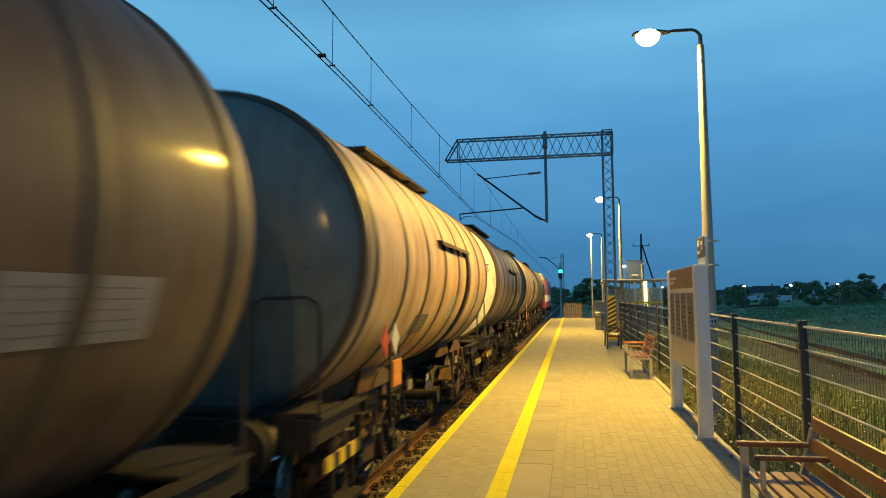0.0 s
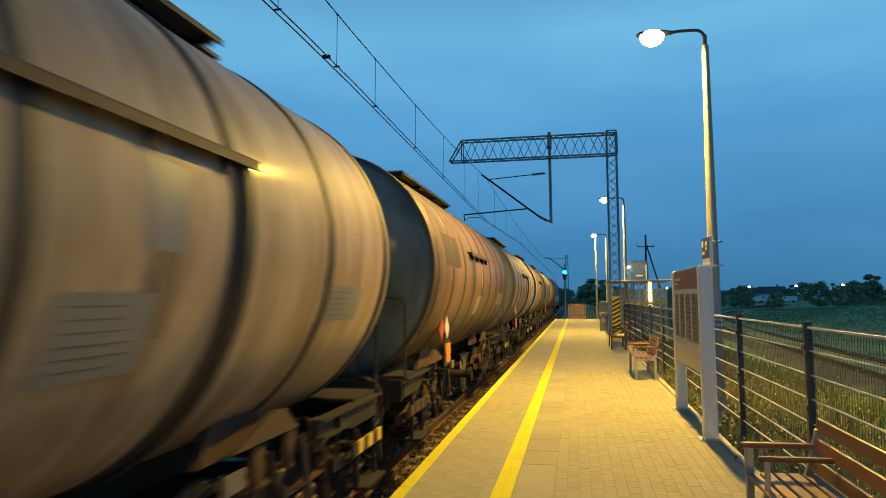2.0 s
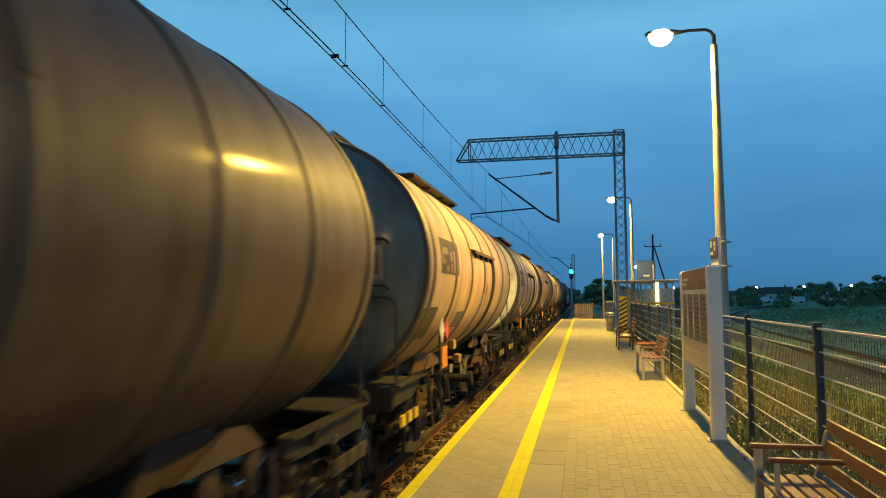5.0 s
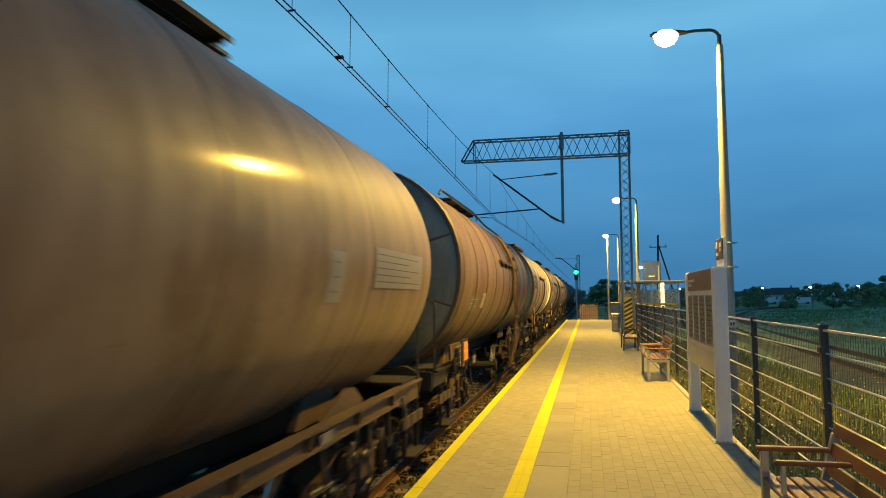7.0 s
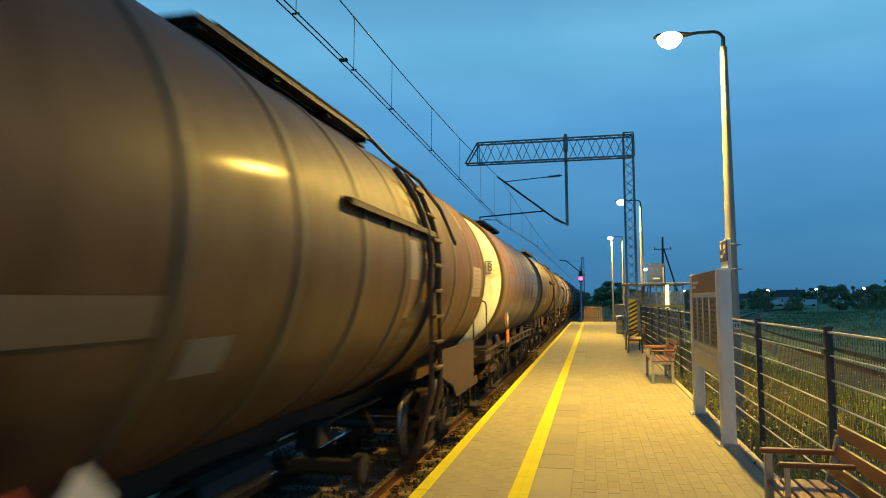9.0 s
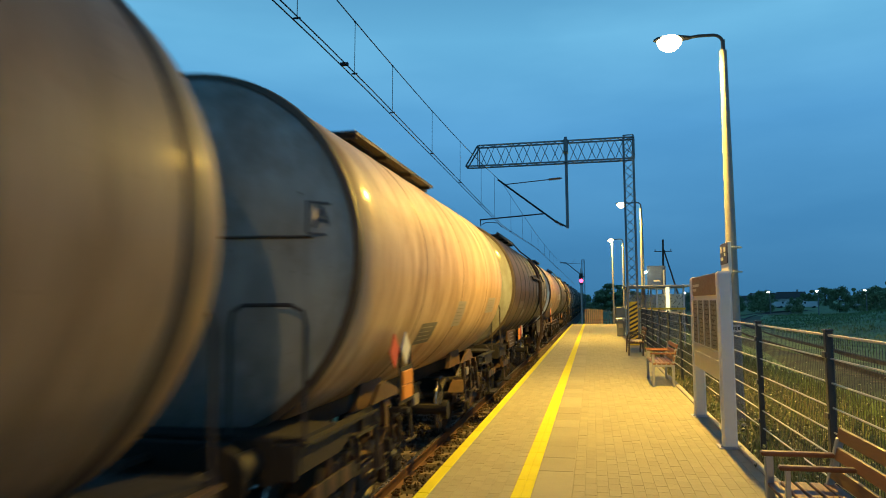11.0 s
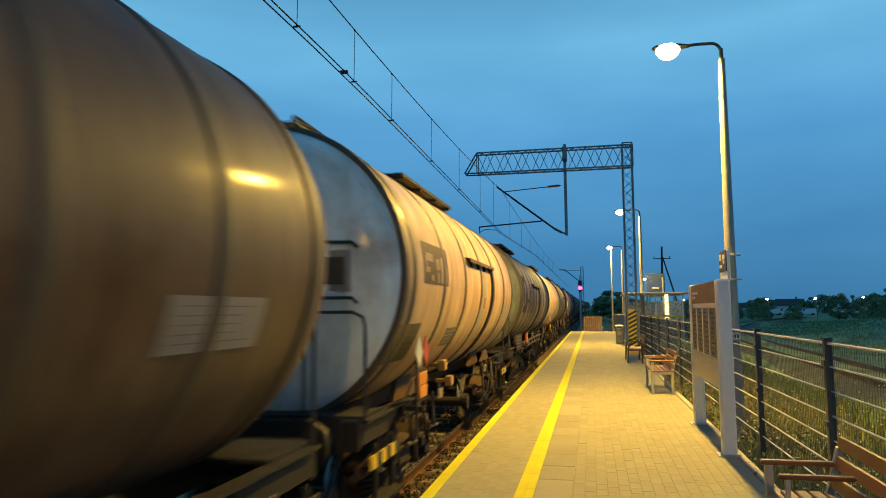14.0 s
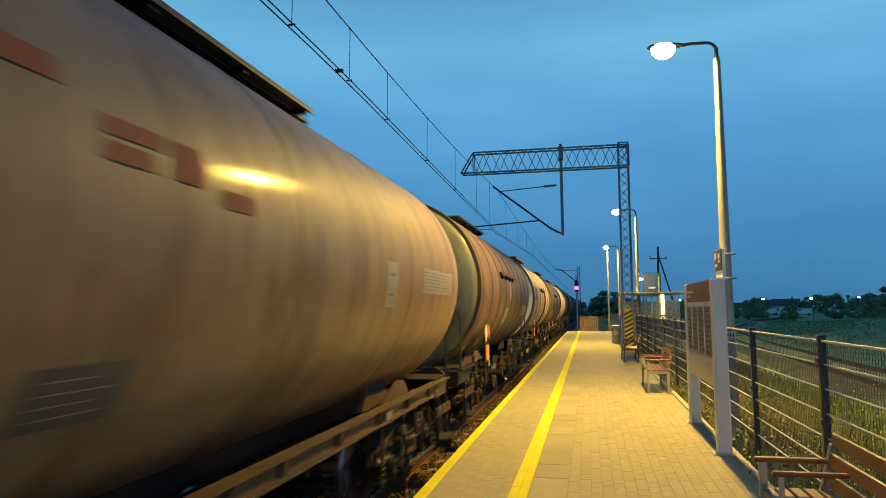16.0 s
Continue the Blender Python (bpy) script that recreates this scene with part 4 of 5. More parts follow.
    if side_board:
        bm = bmesh.new()
        poly_x(bm, [(-h + 0.62, 1.10), (-h + 0.58, 1.28), (-h + 0.3, 1.28), (-h + 0.25, 1.50), (-h + side_board, 1.50), (-h + side_board, 1.10)], 1.285, 1.315)
        sb = part("side_board", bm, M["sill"], ob, "brown steel side board with pale lines")
        for k in range(4):
            bm = bmesh.new()
            box(bm, (1.318, -h + 0.42 + side_board * 0.33, 1.44 - 0.085 * k), (0.005, (side_board - 0.6) * (0.72 - 0.1 * (k % 2)), 0.014))
            part("painted_line", bm, M["label"], sb)
    # plates and stencils
    if plates:
        py = plates - mid + 0.24
        bm = bmesh.new()
        for z in (1.31, 1.45):
            box(bm, (1.44, py, z), (0.02, 0.36, 0.135), bevel=0.004)
        part("hazard_plate", bm, M["orange"], ob, "orange hazard plate")
        bm = bmesh.new()
        box(bm, (1.425, py, 1.38), (0.012, 0.48, 0.36))
        holder = part("plate_holder", bm, M["frame"], ob)
        for dy in (-0.18, 0.18):
            bm = bmesh.new()
            box(bm, (1.415, py + dy, 1.3), (0.02, 0.03, 0.9 if not side_board else 0.5))
            part("strut", bm, M["frame"], holder)
        bm = bmesh.new()
        box(bm, (1.35, py, 1.12), (0.2, 0.08, 0.05))
        part("bracket", bm, M["frame"], holder)
        spots_ = ((py - 0.20, 1.74, "whitep"), (py + 0.12, 1.74, "redp")) if seed in (6, 12, 13) else ((py - 0.10, 1.74, "whitep"), (py - 0.50, 1.74, "redp"))
        if logo == "giant":
            spots_ = ((py - 0.50, 1.36, "redp"),)
        elif skirt:
            spots_ = ((py + 0.56, 1.43, "whitep"), (py + 0.24, 1.42, "redp"))
        elif side_board:
            spots_ = ()
        for y, z, mm in spots_:
            bm = bmesh.new()
            box(bm, (1.45, y, z), (0.012, 0.23, 0.23), pose(0, 0, 0, 45, 0, 0))
            part("placard", bm, M[mm], ob, "white diamond placard" if mm == "whitep" else "red diamond placard")
    for k, (y0, y1, a0, a1, mm, rows) in enumerate(panels or ((h - 1.9, h - 1.0, 101.5, 112, "label", 5), (b0 + 1.15, b0 + 1.75, 104, 118, "label", 6), (-h + 2.5, -h + 3.3, 114, 124.5, "print", 4))):
        dd = decal("stencil_panel", y0, y1, a0, a1, M[mm], ob, 0.006, "dark stencil panel" if mm == "print" else "faded pale stencil panel")
        bars(y0 + 0.06, y1 - 0.06, a0 + 1, a1 - 1, rows, dd, M["label"] if mm == "print" else M["print"] if y1 - y0 > 1.2 else M["faint"], seed=seed + k, lift=0.0075)
    if box_rear:
        dd = decal("data_panel", -h + 0.06, -h + 0.95, 110, 127, M["black"], ob, 0.006, label="black data panel with worn lines")
        bars(-h + 0.1, -h + 0.92, 111, 126, 6, dd, M["print"], seed=seed + 40, lift=0.0075)
    if logo == "panel":
        y0 = -h + 0.72
        dd = decal("owner_panel", y0, y0 + 1.3, 76, 93.5, M["logo"], ob, 0.006, label="dark owner panel with pale shapes")
        for i, (u, w, p, q) in enumerate(((0.05, 0.10, 82, 89), (0.12, 0.34, 80.5, 84), (0.05, 0.22, 86.5, 88.5), (0.36, 0.10, 89.5, 92), (0.62, 0.16, 82, 87), (0.66, 0.10, 88, 92.5), (0.86, 0.11, 81, 92.5), (1.10, 0.10, 84, 92.5))):
            decal("pale_shape", y0 + u, y0 + u + w, p, q, TANKS["tan"], dd, 0.009)
    if logo == "dark":
        decal("owner_panel", -h + 0.8, -h + 2.1, 70, 88, M["logo"], ob, 0.006, label="faded dark owner panel")
    if logo == "giant":
        y0 = -h + 0.62
        for u, w, p, q in ((0, 0.24, 70, 108), (0.2, 0.55, 70, 77), (0.2, 0.55, 101, 108), (0.52, 0.22, 89, 103), (0.40, 0.3, 88, 92),
                           (0.95, 0.18, 80, 109), (1.1, 0.5, 94, 98), (1.5, 0.18, 82, 109),
                           (2.36, 0.2, 83, 109), (3.0, 0.16, 84, 109), (3.4, 0.16, 84, 109)):
            decal("owner_shape", y0 + u, y0 + u + w, p, q, M["violet"], ob, 0.006, label="large faded violet owner shape")
    if logo == "red":
        for i, (u, w, a, b) in enumerate(((-0.35, 0.6, 70, 74), (0.45, 0.38, 76, 79), (0.45, 0.3, 80, 83), (0.9, 0.25, 76, 83), (1.3, 0.35, 82, 85.5), (-0.9, 0.4, 68, 73))):
            y = (redat - mid) + u
            decal("red_shape", y, y + w, a, b, M["redfade"], ob, 0.006, label="faded red shape")
    return ob


TRAIN, WHEELS = [], []
wagon(39.3, 48.6, "grey", "dark", 1.2, seed=15)
wagon(27.4, 37.0, "tan", "dark", 1.2, plates=28.5, seed=1)
wagon(16.9, 25.4, "tan", "light", 1.15, white_head="mark", letter="B", bar=(20.2, 22.6), seed=2)
wagon(5.87, 14.9, "cream", "dark", 1.1, deck=(8.8, 12.9), bar=(9.37, 11.9), plates=7.0, seed=3)
wagon(-5.73, 3.82, "drab", "dark", 1.1, logo="dark", deck=(-3.8, 0.5), bar=(-2.65, -0.2), strap="stain", plates=-4.65, seed=4)
wagon(-17.12, -7.69, "cream", "light", 1.3, logo="panel", box_rear=True, climb=True, deck=(-13.3, -9.5), bar=(-13.35, -10.75), plates=-16.0, seed=5)
wagon(-28.75, -19.3, "cream", "dark", 1.4, logo="panel", box_rear=True, climb=True, deck=(-25.8, -21.8), bar=(-25.4, -22.8), plates=-27.7, seed=6)
wagon(-42.28, -30.7, "grey", "dark", 1.1, ladder=0.61, head_seams=True, rails=True, deck=(-38.3, -35.3), bar=(-37.6, -34.9), plates=-41.7, seed=7, side_board=1.45,
      panels=((-3.4, -3.0, 102, 112, "label", 4), (-4.6, -3.8, 104, 113, "print", 3)))
wagon(-53.5, -43.95, "pale", "light", 0, strap="", deck=(-50.2, -47.1), logo="red", redat=-52.6, long_sill=True, white_head="mark", letter="B", plates=-52.4, seed=8,
      panels=((2.45, 4.1, 88.5, 101.5, "label", 5), (-3.2, -2.2, 108, 118, "faint", 4), (1.4, 1.7, 92, 106, "label", 3)))
wagon(-67.6, -55.75, "brown", "mid", 1.2, ladder=0.637, rails=True, skirt=True, deck=(-63.3, -59.4), bar=(-62.7, -59.75), plates=-66.1, seed=9, side_board=2.0,
      panels=((4.5, 5.25, 86, 103, "label", 6), (-4.15, -3.2, 104, 111, "stain_pale", 0), (-2.9, -2.5, 112, 120, "faint", 3)))
wagon(-78.45, -69.6, "cream", "mid", 0, strap="", white_head="mark", letter="A", seed=10, plates=-77.0)
wagon(-90.3, -80.4, "tan", "dark", 1.05, logo="giant", white_head="line", climb=True, long_sill=True, deck=(-87.2, -83.4), bar=(-86.9, -84.0), plates=-88.3, seed=11, side_board=2.05,
      panels=((-4.6, -4.3, 98, 108, "label", 2), (0.6, 1.2, 100, 112, "label", 5)))
wagon(-101.74, -92.25, "cream", "light", 1.35, logo="panel", box_rear=True, climb=True, deck=(-98.6, -95.0), bar=(-98.25, -95.75), plates=-101.0, seed=12)
wagon(-113.5, -103.65, "grey", "dark", 1.15, deck=(-110.6, -107.0), bar=(-110.8, -107.95), strap="stain", plates=-112.5, seed=13)
wagon(-126.6, -115.4, "pale", "mid", 0, strap="", deck=(-122.6, -118.7), logo="red", redat=-123.3, long_sill=True, plates=-125.2, seed=14,
      panels=((3.3, 4.9, 87.5, 98, "label", 6), (-2.04, -1.5, 113, 123, "print", 4), (1.9, 2.25, 88, 104, "label", 2)))


def locomotive(rear, front):
    mid, h = (rear + front) / 2, (front - rear) / 2
    ob = empty("locomotive", pose(TRACK_X, mid, RAIL_Z), "red and grey diesel locomotive pulling the tank wagons", "locomotive")
    TRAIN.append((ob, mid))
    bm = bmesh.new()
    box(bm, (0, 0, 2.35), (2.7, 2 * h - 0.6, 2.3), bevel=0.12)
    part("body", bm, M["loco_red"], ob)
    bm = bmesh.new()
    box(bm, (0, 0, 2.0), (2.76, 2 * h - 0.9, 0.5))
    part("side_stripe", bm, M["whitep"], ob, "pale side stripe")
    bm = bmesh.new()
    box(bm, (0, 0, 3.65), (2.3, 2 * h - 1.6, 0.5), bevel=0.15)
    for y in (-3, 0, 3):
        tube(bm, (0, y, 3.8), (0, y, 4.1), 0.5, 16)
    part("roof", bm, M["loco_grey"], ob)
    for s in (-1, 1):
        for x in (-0.6, 0.6):
            bm = bmesh.new()
            box(bm, (x, s * (h - 0.29), 3.0), (0.9, 0.04, 0.6), bevel=0.01)
            part("windscreen", bm, M["glass"], ob)
        bm = bmesh.new()
        box(bm, (0, s * (h - 0.25), 1.05), (2.7, 0.2, 0.5), bevel=0.03)
        part("head_stock", bm, M["frame"], ob)
        for sx in (-1, 1):
            o = shared("buffer", "buffer", b_buffer, M["frame"], ob, smooth=True)
            o.matrix_basis = pose(sx * 0.875, s * (h - 0.15), 1.06, 0, 0, 0 if s > 0 else 180)
        make_bogie(ob, s * (h - 2.6))
    bm = bmesh.new()
    box(bm, (0, 0, 0.85), (2.3, 3.6, 0.7), bevel=0.1)
    part("fuel_tank", bm, M["frame"], ob)
    return ob


locomotive(50.9, 66.2)


# ---- platform lamps ----
def platform_lamp(y):
    ob = empty("street_lamp", pose(2.25, y, -0.75), "tall pale concrete lamp post with a glowing yellow head", "street lamp", "lamps along the platform")
    bm = bmesh.new()
    tube(bm, (0, 0, 0), (0, 0, 6.6), 0.115, 20, 0.056)
    part("post", bm, M["pole"], ob, smooth=True)
    bm = bmesh.new()
    tube(bm, (0, 0, 6.58), (0, 0, 6.78), 0.034, 10)
    pts = [(0, 0, 6.75)] + [(-0.16 + 0.16 * math.cos(a), 0, 6.72 + 0.16 * math.sin(a)) for a in [radians(k) for k in range(0, 91, 15)]]
    pipe(bm, pts + [(-0.40, 0, 6.885), (-0.56, 0, 6.87)], 0.028, 8)
    part("bracket", bm, M["lamphood"], ob, smooth=True)
    bm = bmesh.new()
    prof = [(-0.50, 0.05), (-0.55, 0.075), (-0.70, 0.115), (-0.90, 0.13), (-1.06, 0.10), (-1.12, 0.04)]
    rings = [[bm.verts.new((x, w * math.cos(a) * 1.0, 6.86 + (0.07 if math.sin(a) > 0 else 0.015) * math.sin(a) * w / 0.13)) for a in [k * math.tau / 12 for k in range(12)]] for x, w in prof]
    for u, v in zip(rings, rings[1:]):
        for k in range(12):
            bm.faces.new((u[k], u[(k + 1) % 12], v[(k + 1) % 12], v[k]))
    bm.faces.new(rings[0])
    bm.faces.new(rings[-1][::-1])
    bmesh.ops.recalc_face_normals(bm, faces=bm.faces)
    head = part("lamp_head", bm, M["lamphood"], ob, smooth=True)
    bm = bmesh.new()
    g = bmesh.ops.create_uvsphere(bm, u_segments=16, v_segments=8, radius=1)
    for v in g["verts"]:
        v.co = Vector((v.co.x * 0.21 - 0.86, v.co.y * 0.18, 6.84 + v.co.z * (0.09 if v.co.z > 0 else 0.19)))
    gl = part("lamp_glass", bm, M["glow"], head, "glowing lamp glass", smooth="all")
    gl.visible_shadow = False
    return ob


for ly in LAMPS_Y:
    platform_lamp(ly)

# ---- overhead line ----
GY = 26.0


def lattice(bm, a, b, w, d, n, r=0.022, up=Vector((0, 0, 1))):
    """Four chords from a to b with zigzag bracing; w and d are the sides of the section."""
    a, b = Vector(a), Vector(b)
    ax = (b - a).normalized()
    s = ax.cross(up).normalized() if abs(ax.dot(up)) < 0.9 else Vector((1, 0, 0))
    t = s.cross(ax).normalized()
    cor = [(s * i * w + t * j * d) / 2 for i, j in ((-1, -1), (1, -1), (1, 1), (-1, 1))]
    q = ax.to_track_quat("Z", "Y").to_matrix().to_4x4()
    ln = (b - a).length
    for c in cor:
        box(bm, (a + b) / 2 + c, (2.2 * r, 2.2 * r, ln), q)
    for k in range(4):
        c0, c1 = cor[k], cor[(k + 1) % 4]
        for i in range(n):
            p, e = a + ax * ln * i / n, a + ax * ln * (i + 1) / n
            tube(bm, p + (c0 if i % 2 else c1), e + (c1 if i % 2 else c0), r * 0.52, 4)
    for i in (0, n):
        p = a + ax * ln * i / n
        for k in range(4):
            tube(bm, p + cor[k], p + cor[(k + 1) % 4], r * 0.8, 4)


gantry = empty("overhead_line_gantry", pose(0, 0, 0), "grey lattice steel gantry carrying the overhead line", "gantry")
bm = bmesh.new()
lattice(bm, (1.42, GY, 0.35), (1.42, GY, 7.72), 0.34, 0.36, 22, 0.026)
part("mast", bm, M["lattice"], gantry)
bm = bmesh.new()
lattice(bm, (-4.15, GY, 7.24), (1.62, GY, 7.24), 0.42, 0.78, 17, 0.024)
for dy in (-0.21, 0.21):
    tube(bm, (-4.15, GY + dy, 7.63), (-4.62, GY + dy, 6.86), 0.03, 4)
    tube(bm, (-4.15, GY + dy, 6.85), (-4.62, GY + dy, 6.86), 0.03, 4)
tube(bm, (-4.62, GY - 0.21, 6.86), (-4.62, GY + 0.21, 6.86), 0.03, 4)
part("cross_beam", bm, M["lattice"], gantry)
bm = bmesh.new()
box(bm, (-0.84, GY, 6.1), (0.11, 0.09, 3.45), bevel=0.01)
box(bm, (-0.84, GY, 7.45), (0.16, 0.5, 0.5), bevel=0.02)
part("drop_post", bm, M["lattice"], gantry)
bm = bmesh.new()
tube(bm, (-0.84, GY, 4.42), (-1.25, GY, 4.62), 0.03, 6)
tube(bm, (-1.25, GY, 4.62), (-3.42, GY, 6.32), 0.035, 8)
tube(bm, (-1.0, GY, 6.27), (-3.15, GY, 6.12), 0.018, 6)
tube(bm, (-1.72, GY, 4.95), (-4.12, GY, 4.80), 0.026, 6)
tube(bm, (-4.12, GY, 4.82), (-4.10, GY, 4.55), 0.02, 6)
pipe(bm, [(-4.08, GY, 4.60), (-3.9, GY, 4.70), (-3.45, GY, 4.66), (-3.30, GY, 4.50)], 0.014, 6)
part("cantilever", bm, M["cable"], gantry)
for p, e in (((-1.0, GY, 4.48), (-1.3, GY, 4.66)), ((-1.05, GY, 6.265), (-1.5, GY, 6.235))):
    p, e = Vector(p), Vector(e)
    bm = bmesh.new()
    tube(bm, p, e, 0.03, 8)
    for i in range(6):
        c = p + (e - p) * (i + 0.5) / 6
        tube(bm, c - (e - p) * 0.04, c + (e - p) * 0.04, 0.055, 8)
    part("insulator", bm, M["insul"], gantry, "brown ribbed insulator")
bm = bmesh.new()
box(bm, (1.42, GY, 0.02), (0.5, 0.5, 0.06), bevel=0.01)
box(bm, (1.42, GY, 0.2), (0.3, 0.3, 0.34), bevel=0.01)
part("mast_base", bm, M["conc"], gantry, "concrete mast base")
bm = bmesh.new()
box(bm, (1.42, GY - 0.19, 0.86), (0.40, 0.012, 1.56))
box(bm, (1.235, GY, 0.86), (0.012, 0.38, 1.56))
part("guard_plate", bm, M["hazard"], gantry, "yellow and black striped guard plate")
for face in (0, 1):
    for i in range(9):
        bm = bmesh.new()
        for v in box(bm, (0, 0, 0), (0.40 if face == 0 else 0.38, 0.008, 0.075)):
            v.co.z += v.co.x * 0.55
        part("warning_stripe", bm, M["black"], gantry).matrix_basis = pose(1.42, GY - 0.201, 0.25 + i * 0.155) if face == 0 else pose(1.224, GY, 0.25 + i * 0.155, 0, 0, -90)


def messenger_z(y):
    u = (y - 10) / 16 if y < GY else (y - (GY + 29)) / 29
    return 5.74 + 0.49 * u * u


def contact_z(y):
    return 4.96 - 0.0247 * max(0.0, 17 - abs(y - GY))


def wire(name, zf, dx, r, label):
    bm = bmesh.new()
    pipe(bm, [(TRACK_X + dx, y, zf(y)) for y in [-32 + 2.0 * i for i in range(88)]], r, 5)
    return tagged(part(name, bm, M["cable"], None), label, "wire", "overhead wires of the near track")


wire("messenger_wire", messenger_z, 0.0, 0.009, "thin dark messenger wire above the track")
wire("contact_wire", contact_z, 0.03, 0.009, "dark contact wire above the track")
wire("contact_wire", contact_z, -0.05, 0.009, "dark contact wire above the track")
for y in (4.3, 7.3, 9.3, 11.24, 14.27, 17.5, 21.0, 24.0, 29, 34, 39, 44, 50, 56, 62, 68):
    bm = bmesh.new()
    pipe(bm, [(TRACK_X, y, messenger_z(y)), (TRACK_X - 0.01, y, contact_z(y))], 0.005, 4)
    box(bm, (TRACK_X - 0.01, y, contact_z(y) + 0.02), (0.085, 0.02, 0.018))
    tube(bm, (TRACK_X, y - 0.02, messenger_z(y)), (TRACK_X, y + 0.02, messenger_z(y)), 0.014, 6)
    tagged(part("dropper", bm, M["cable"]), "thin dropper wire with clamp between overhead wires", "dropper", "droppers of the overhead line")
bm = bmesh.new()
box(bm, (TRACK_X - 0.01, 8.88, contact_z(8.88) + 0.01), (0.11, 0.05, 0.04))
tagged(part("wire_clamp", bm, M["cable"]), "small dark clamp joining two contact wires", "clamp")


# ---- fence behind the platform ----
fence = empty("fence", pose(FENCE_X, 0, 0), "dark wire-mesh fence panels on steel posts", "fence")
FY0, NP = -6.13, 14
F_TOP = 1.36


def b_hrail(bm):
    box(bm, (0, 1.245, 0), (0.014, 2.40, 0.012), bevel=0.002)


def b_trail(bm):
    box(bm, (0, 1.245, 0), (0.025, 2.44, 0.02), bevel=0.003)


def b_fpost(bm):
    box(bm, (0, 0, 0.43), (0.06, 0.065, 1.92), bevel=0.006)
    box(bm, (0, 0, F_TOP + 0.04), (0.07, 0.075, 0.02), bevel=0.004)
    for z in (0.25, 0.7, 1.2):
        box(bm, (-0.035, 0, z), (0.02, 0.09, 0.05), bevel=0.004)


def b_vwires(bm):
    for i in range(48):
        box(bm, (0.012, 0.06 + i * 0.0505, 0.70), (0.003, 0.003, 1.30))


for i in range(NP + 1):
    y = FY0 + i * 2.49
    o = shared("fence_post", "fpost", b_fpost, M["fence"], fence)
    o.location = (0, y, 0)
    if i < NP:
        for k, z in enumerate((F_TOP, 1.17, 0.97, 0.77, 0.57, 0.37, 0.17)):
            o = shared("fence_rail", "trail" if k == 0 else "hrail", b_trail if k == 0 else b_hrail, M["wire_mesh"], fence)
            o.location = (0, y, z)
        o = shared("wire_mesh", "vwires", b_vwires, M["fence"], fence)
        tagged(o, kind="stuff")
        o.location = (0, y, 0)


# ---- timetable board ----
board = empty("timetable_board", pose(1.47, 0, 0), "white-framed timetable board on two posts, brown header", "information board")
for y in (8.45, 10.62):
    bm = bmesh.new()
    box(bm, (0.0, y, 0.995), (0.16, 0.13, 1.99), bevel=0.025)
    part("post", bm, M["white"], board)
    bm = bmesh.new()
    box(bm, (0.0, y, 0.008), (0.26, 0.24, 0.016), bevel=0.004)
    for dx in (-0.1, 0.1):
        tube(bm, (dx, y - 0.09, 0.01), (dx, y - 0.09, 0.035), 0.012, 6)
    part("foot_plate", bm, M["galv"], board)
bm = bmesh.new()
box(bm, (0.0, 9.535, 1.36), (0.08, 2.03, 1.24), bevel=0.008)
part("panel_frame", bm, M["white"], board)
for name, z0, z1, mm, lb in (("header", 1.72, 1.98, "board", "brown header with pale print"), ("poster_case", 1.07, 1.66, "paper", "dark printed timetables with glass glare in the colour"), ("lower_panel", 0.73, 1.05, "cream", "cream lower panel")):
    bm = bmesh.new()
    box(bm, (-0.05, 9.535, (z0 + z1) / 2), (0.025, 2.0, z1 - z0), bevel=0.005)
    hd = part(name, bm, M[mm], board, lb)
    if name == "header":
        for w, z in ((0.55, 1.86), (0.3, 1.80)):
            bm = bmesh.new()
            box(bm, (-0.064, 10.45 - w / 2, z), (0.004, w, 0.035))
            part("printed_line", bm, M["whitep"], hd)
    if name == "poster_case":
        for k in range(3):
            bm = bmesh.new()
            box(bm, (-0.066, 10.06 - 0.5 * k, 1.365), (0.012, 0.035, 0.6))
            part("poster_divider", bm, M["white"], hd)
        rr = random.Random(3)
        for k in range(4):
            for j in range(9):
                w = rr.uniform(0.15, 0.36)
                bm = bmesh.new()
                box(bm, (-0.0655, 10.30 - 0.5 * k - rr.uniform(-0.05, 0.05), 1.60 - j * 0.06), (0.004, w * 0.7, 0.012))
                part("printed_line", bm, M["print"], hd)
    if name == "lower_panel":
        # White strip: the light caught along the cream panel, put into its colour.
        bm = bmesh.new()
        box(bm, (-0.066, 9.535, 0.93), (0.01, 1.96, 0.05))
        part("lit_ledge", bm, M["whitep"], hd)

# ---- direction sign on the first lamp post ----
sign = empty("platform_sign", pose(2.10, 11.75, 2.32), "dark square pictogram sign strapped to the lamp post", "sign")
bm = bmesh.new()
box(bm, (0, 0, 0), (0.05, 0.62, 0.50), bevel=0.006)
part("sign_box", bm, M["white"], sign)
bm = bmesh.new()
box(bm, (-0.03, 0, 0.075), (0.012, 0.60, 0.33))
face = part("sign_face", bm, M["navy"], sign, "dark sign face")
for y, z, sy, sz in ((0.17, 0.15, 0.14, 0.10), (-0.12, 0.14, 0.16, 0.07), (0.14, 0.0, 0.20, 0.05), (-0.12, 0.06, 0.10, 0.05)):
    bm = bmesh.new()
    box(bm, (-0.039, y, z), (0.006, sy, sz))
    part("pictogram", bm, M["whitep"], face)
for z in (-0.2, 0.2):
    bm = bmesh.new()
    pipe(bm, [(0.2 + 0.105 * math.cos(a), 0.35 + 0.105 * math.sin(a), z) for a in [k * math.tau / 12 for k in range(13)]], 0.012, 5)
    tube(bm, (0.02, 0.2, z), (0.16, 0.26, z), 0.015, 5)
    part("strap", bm, M["galv"], sign)


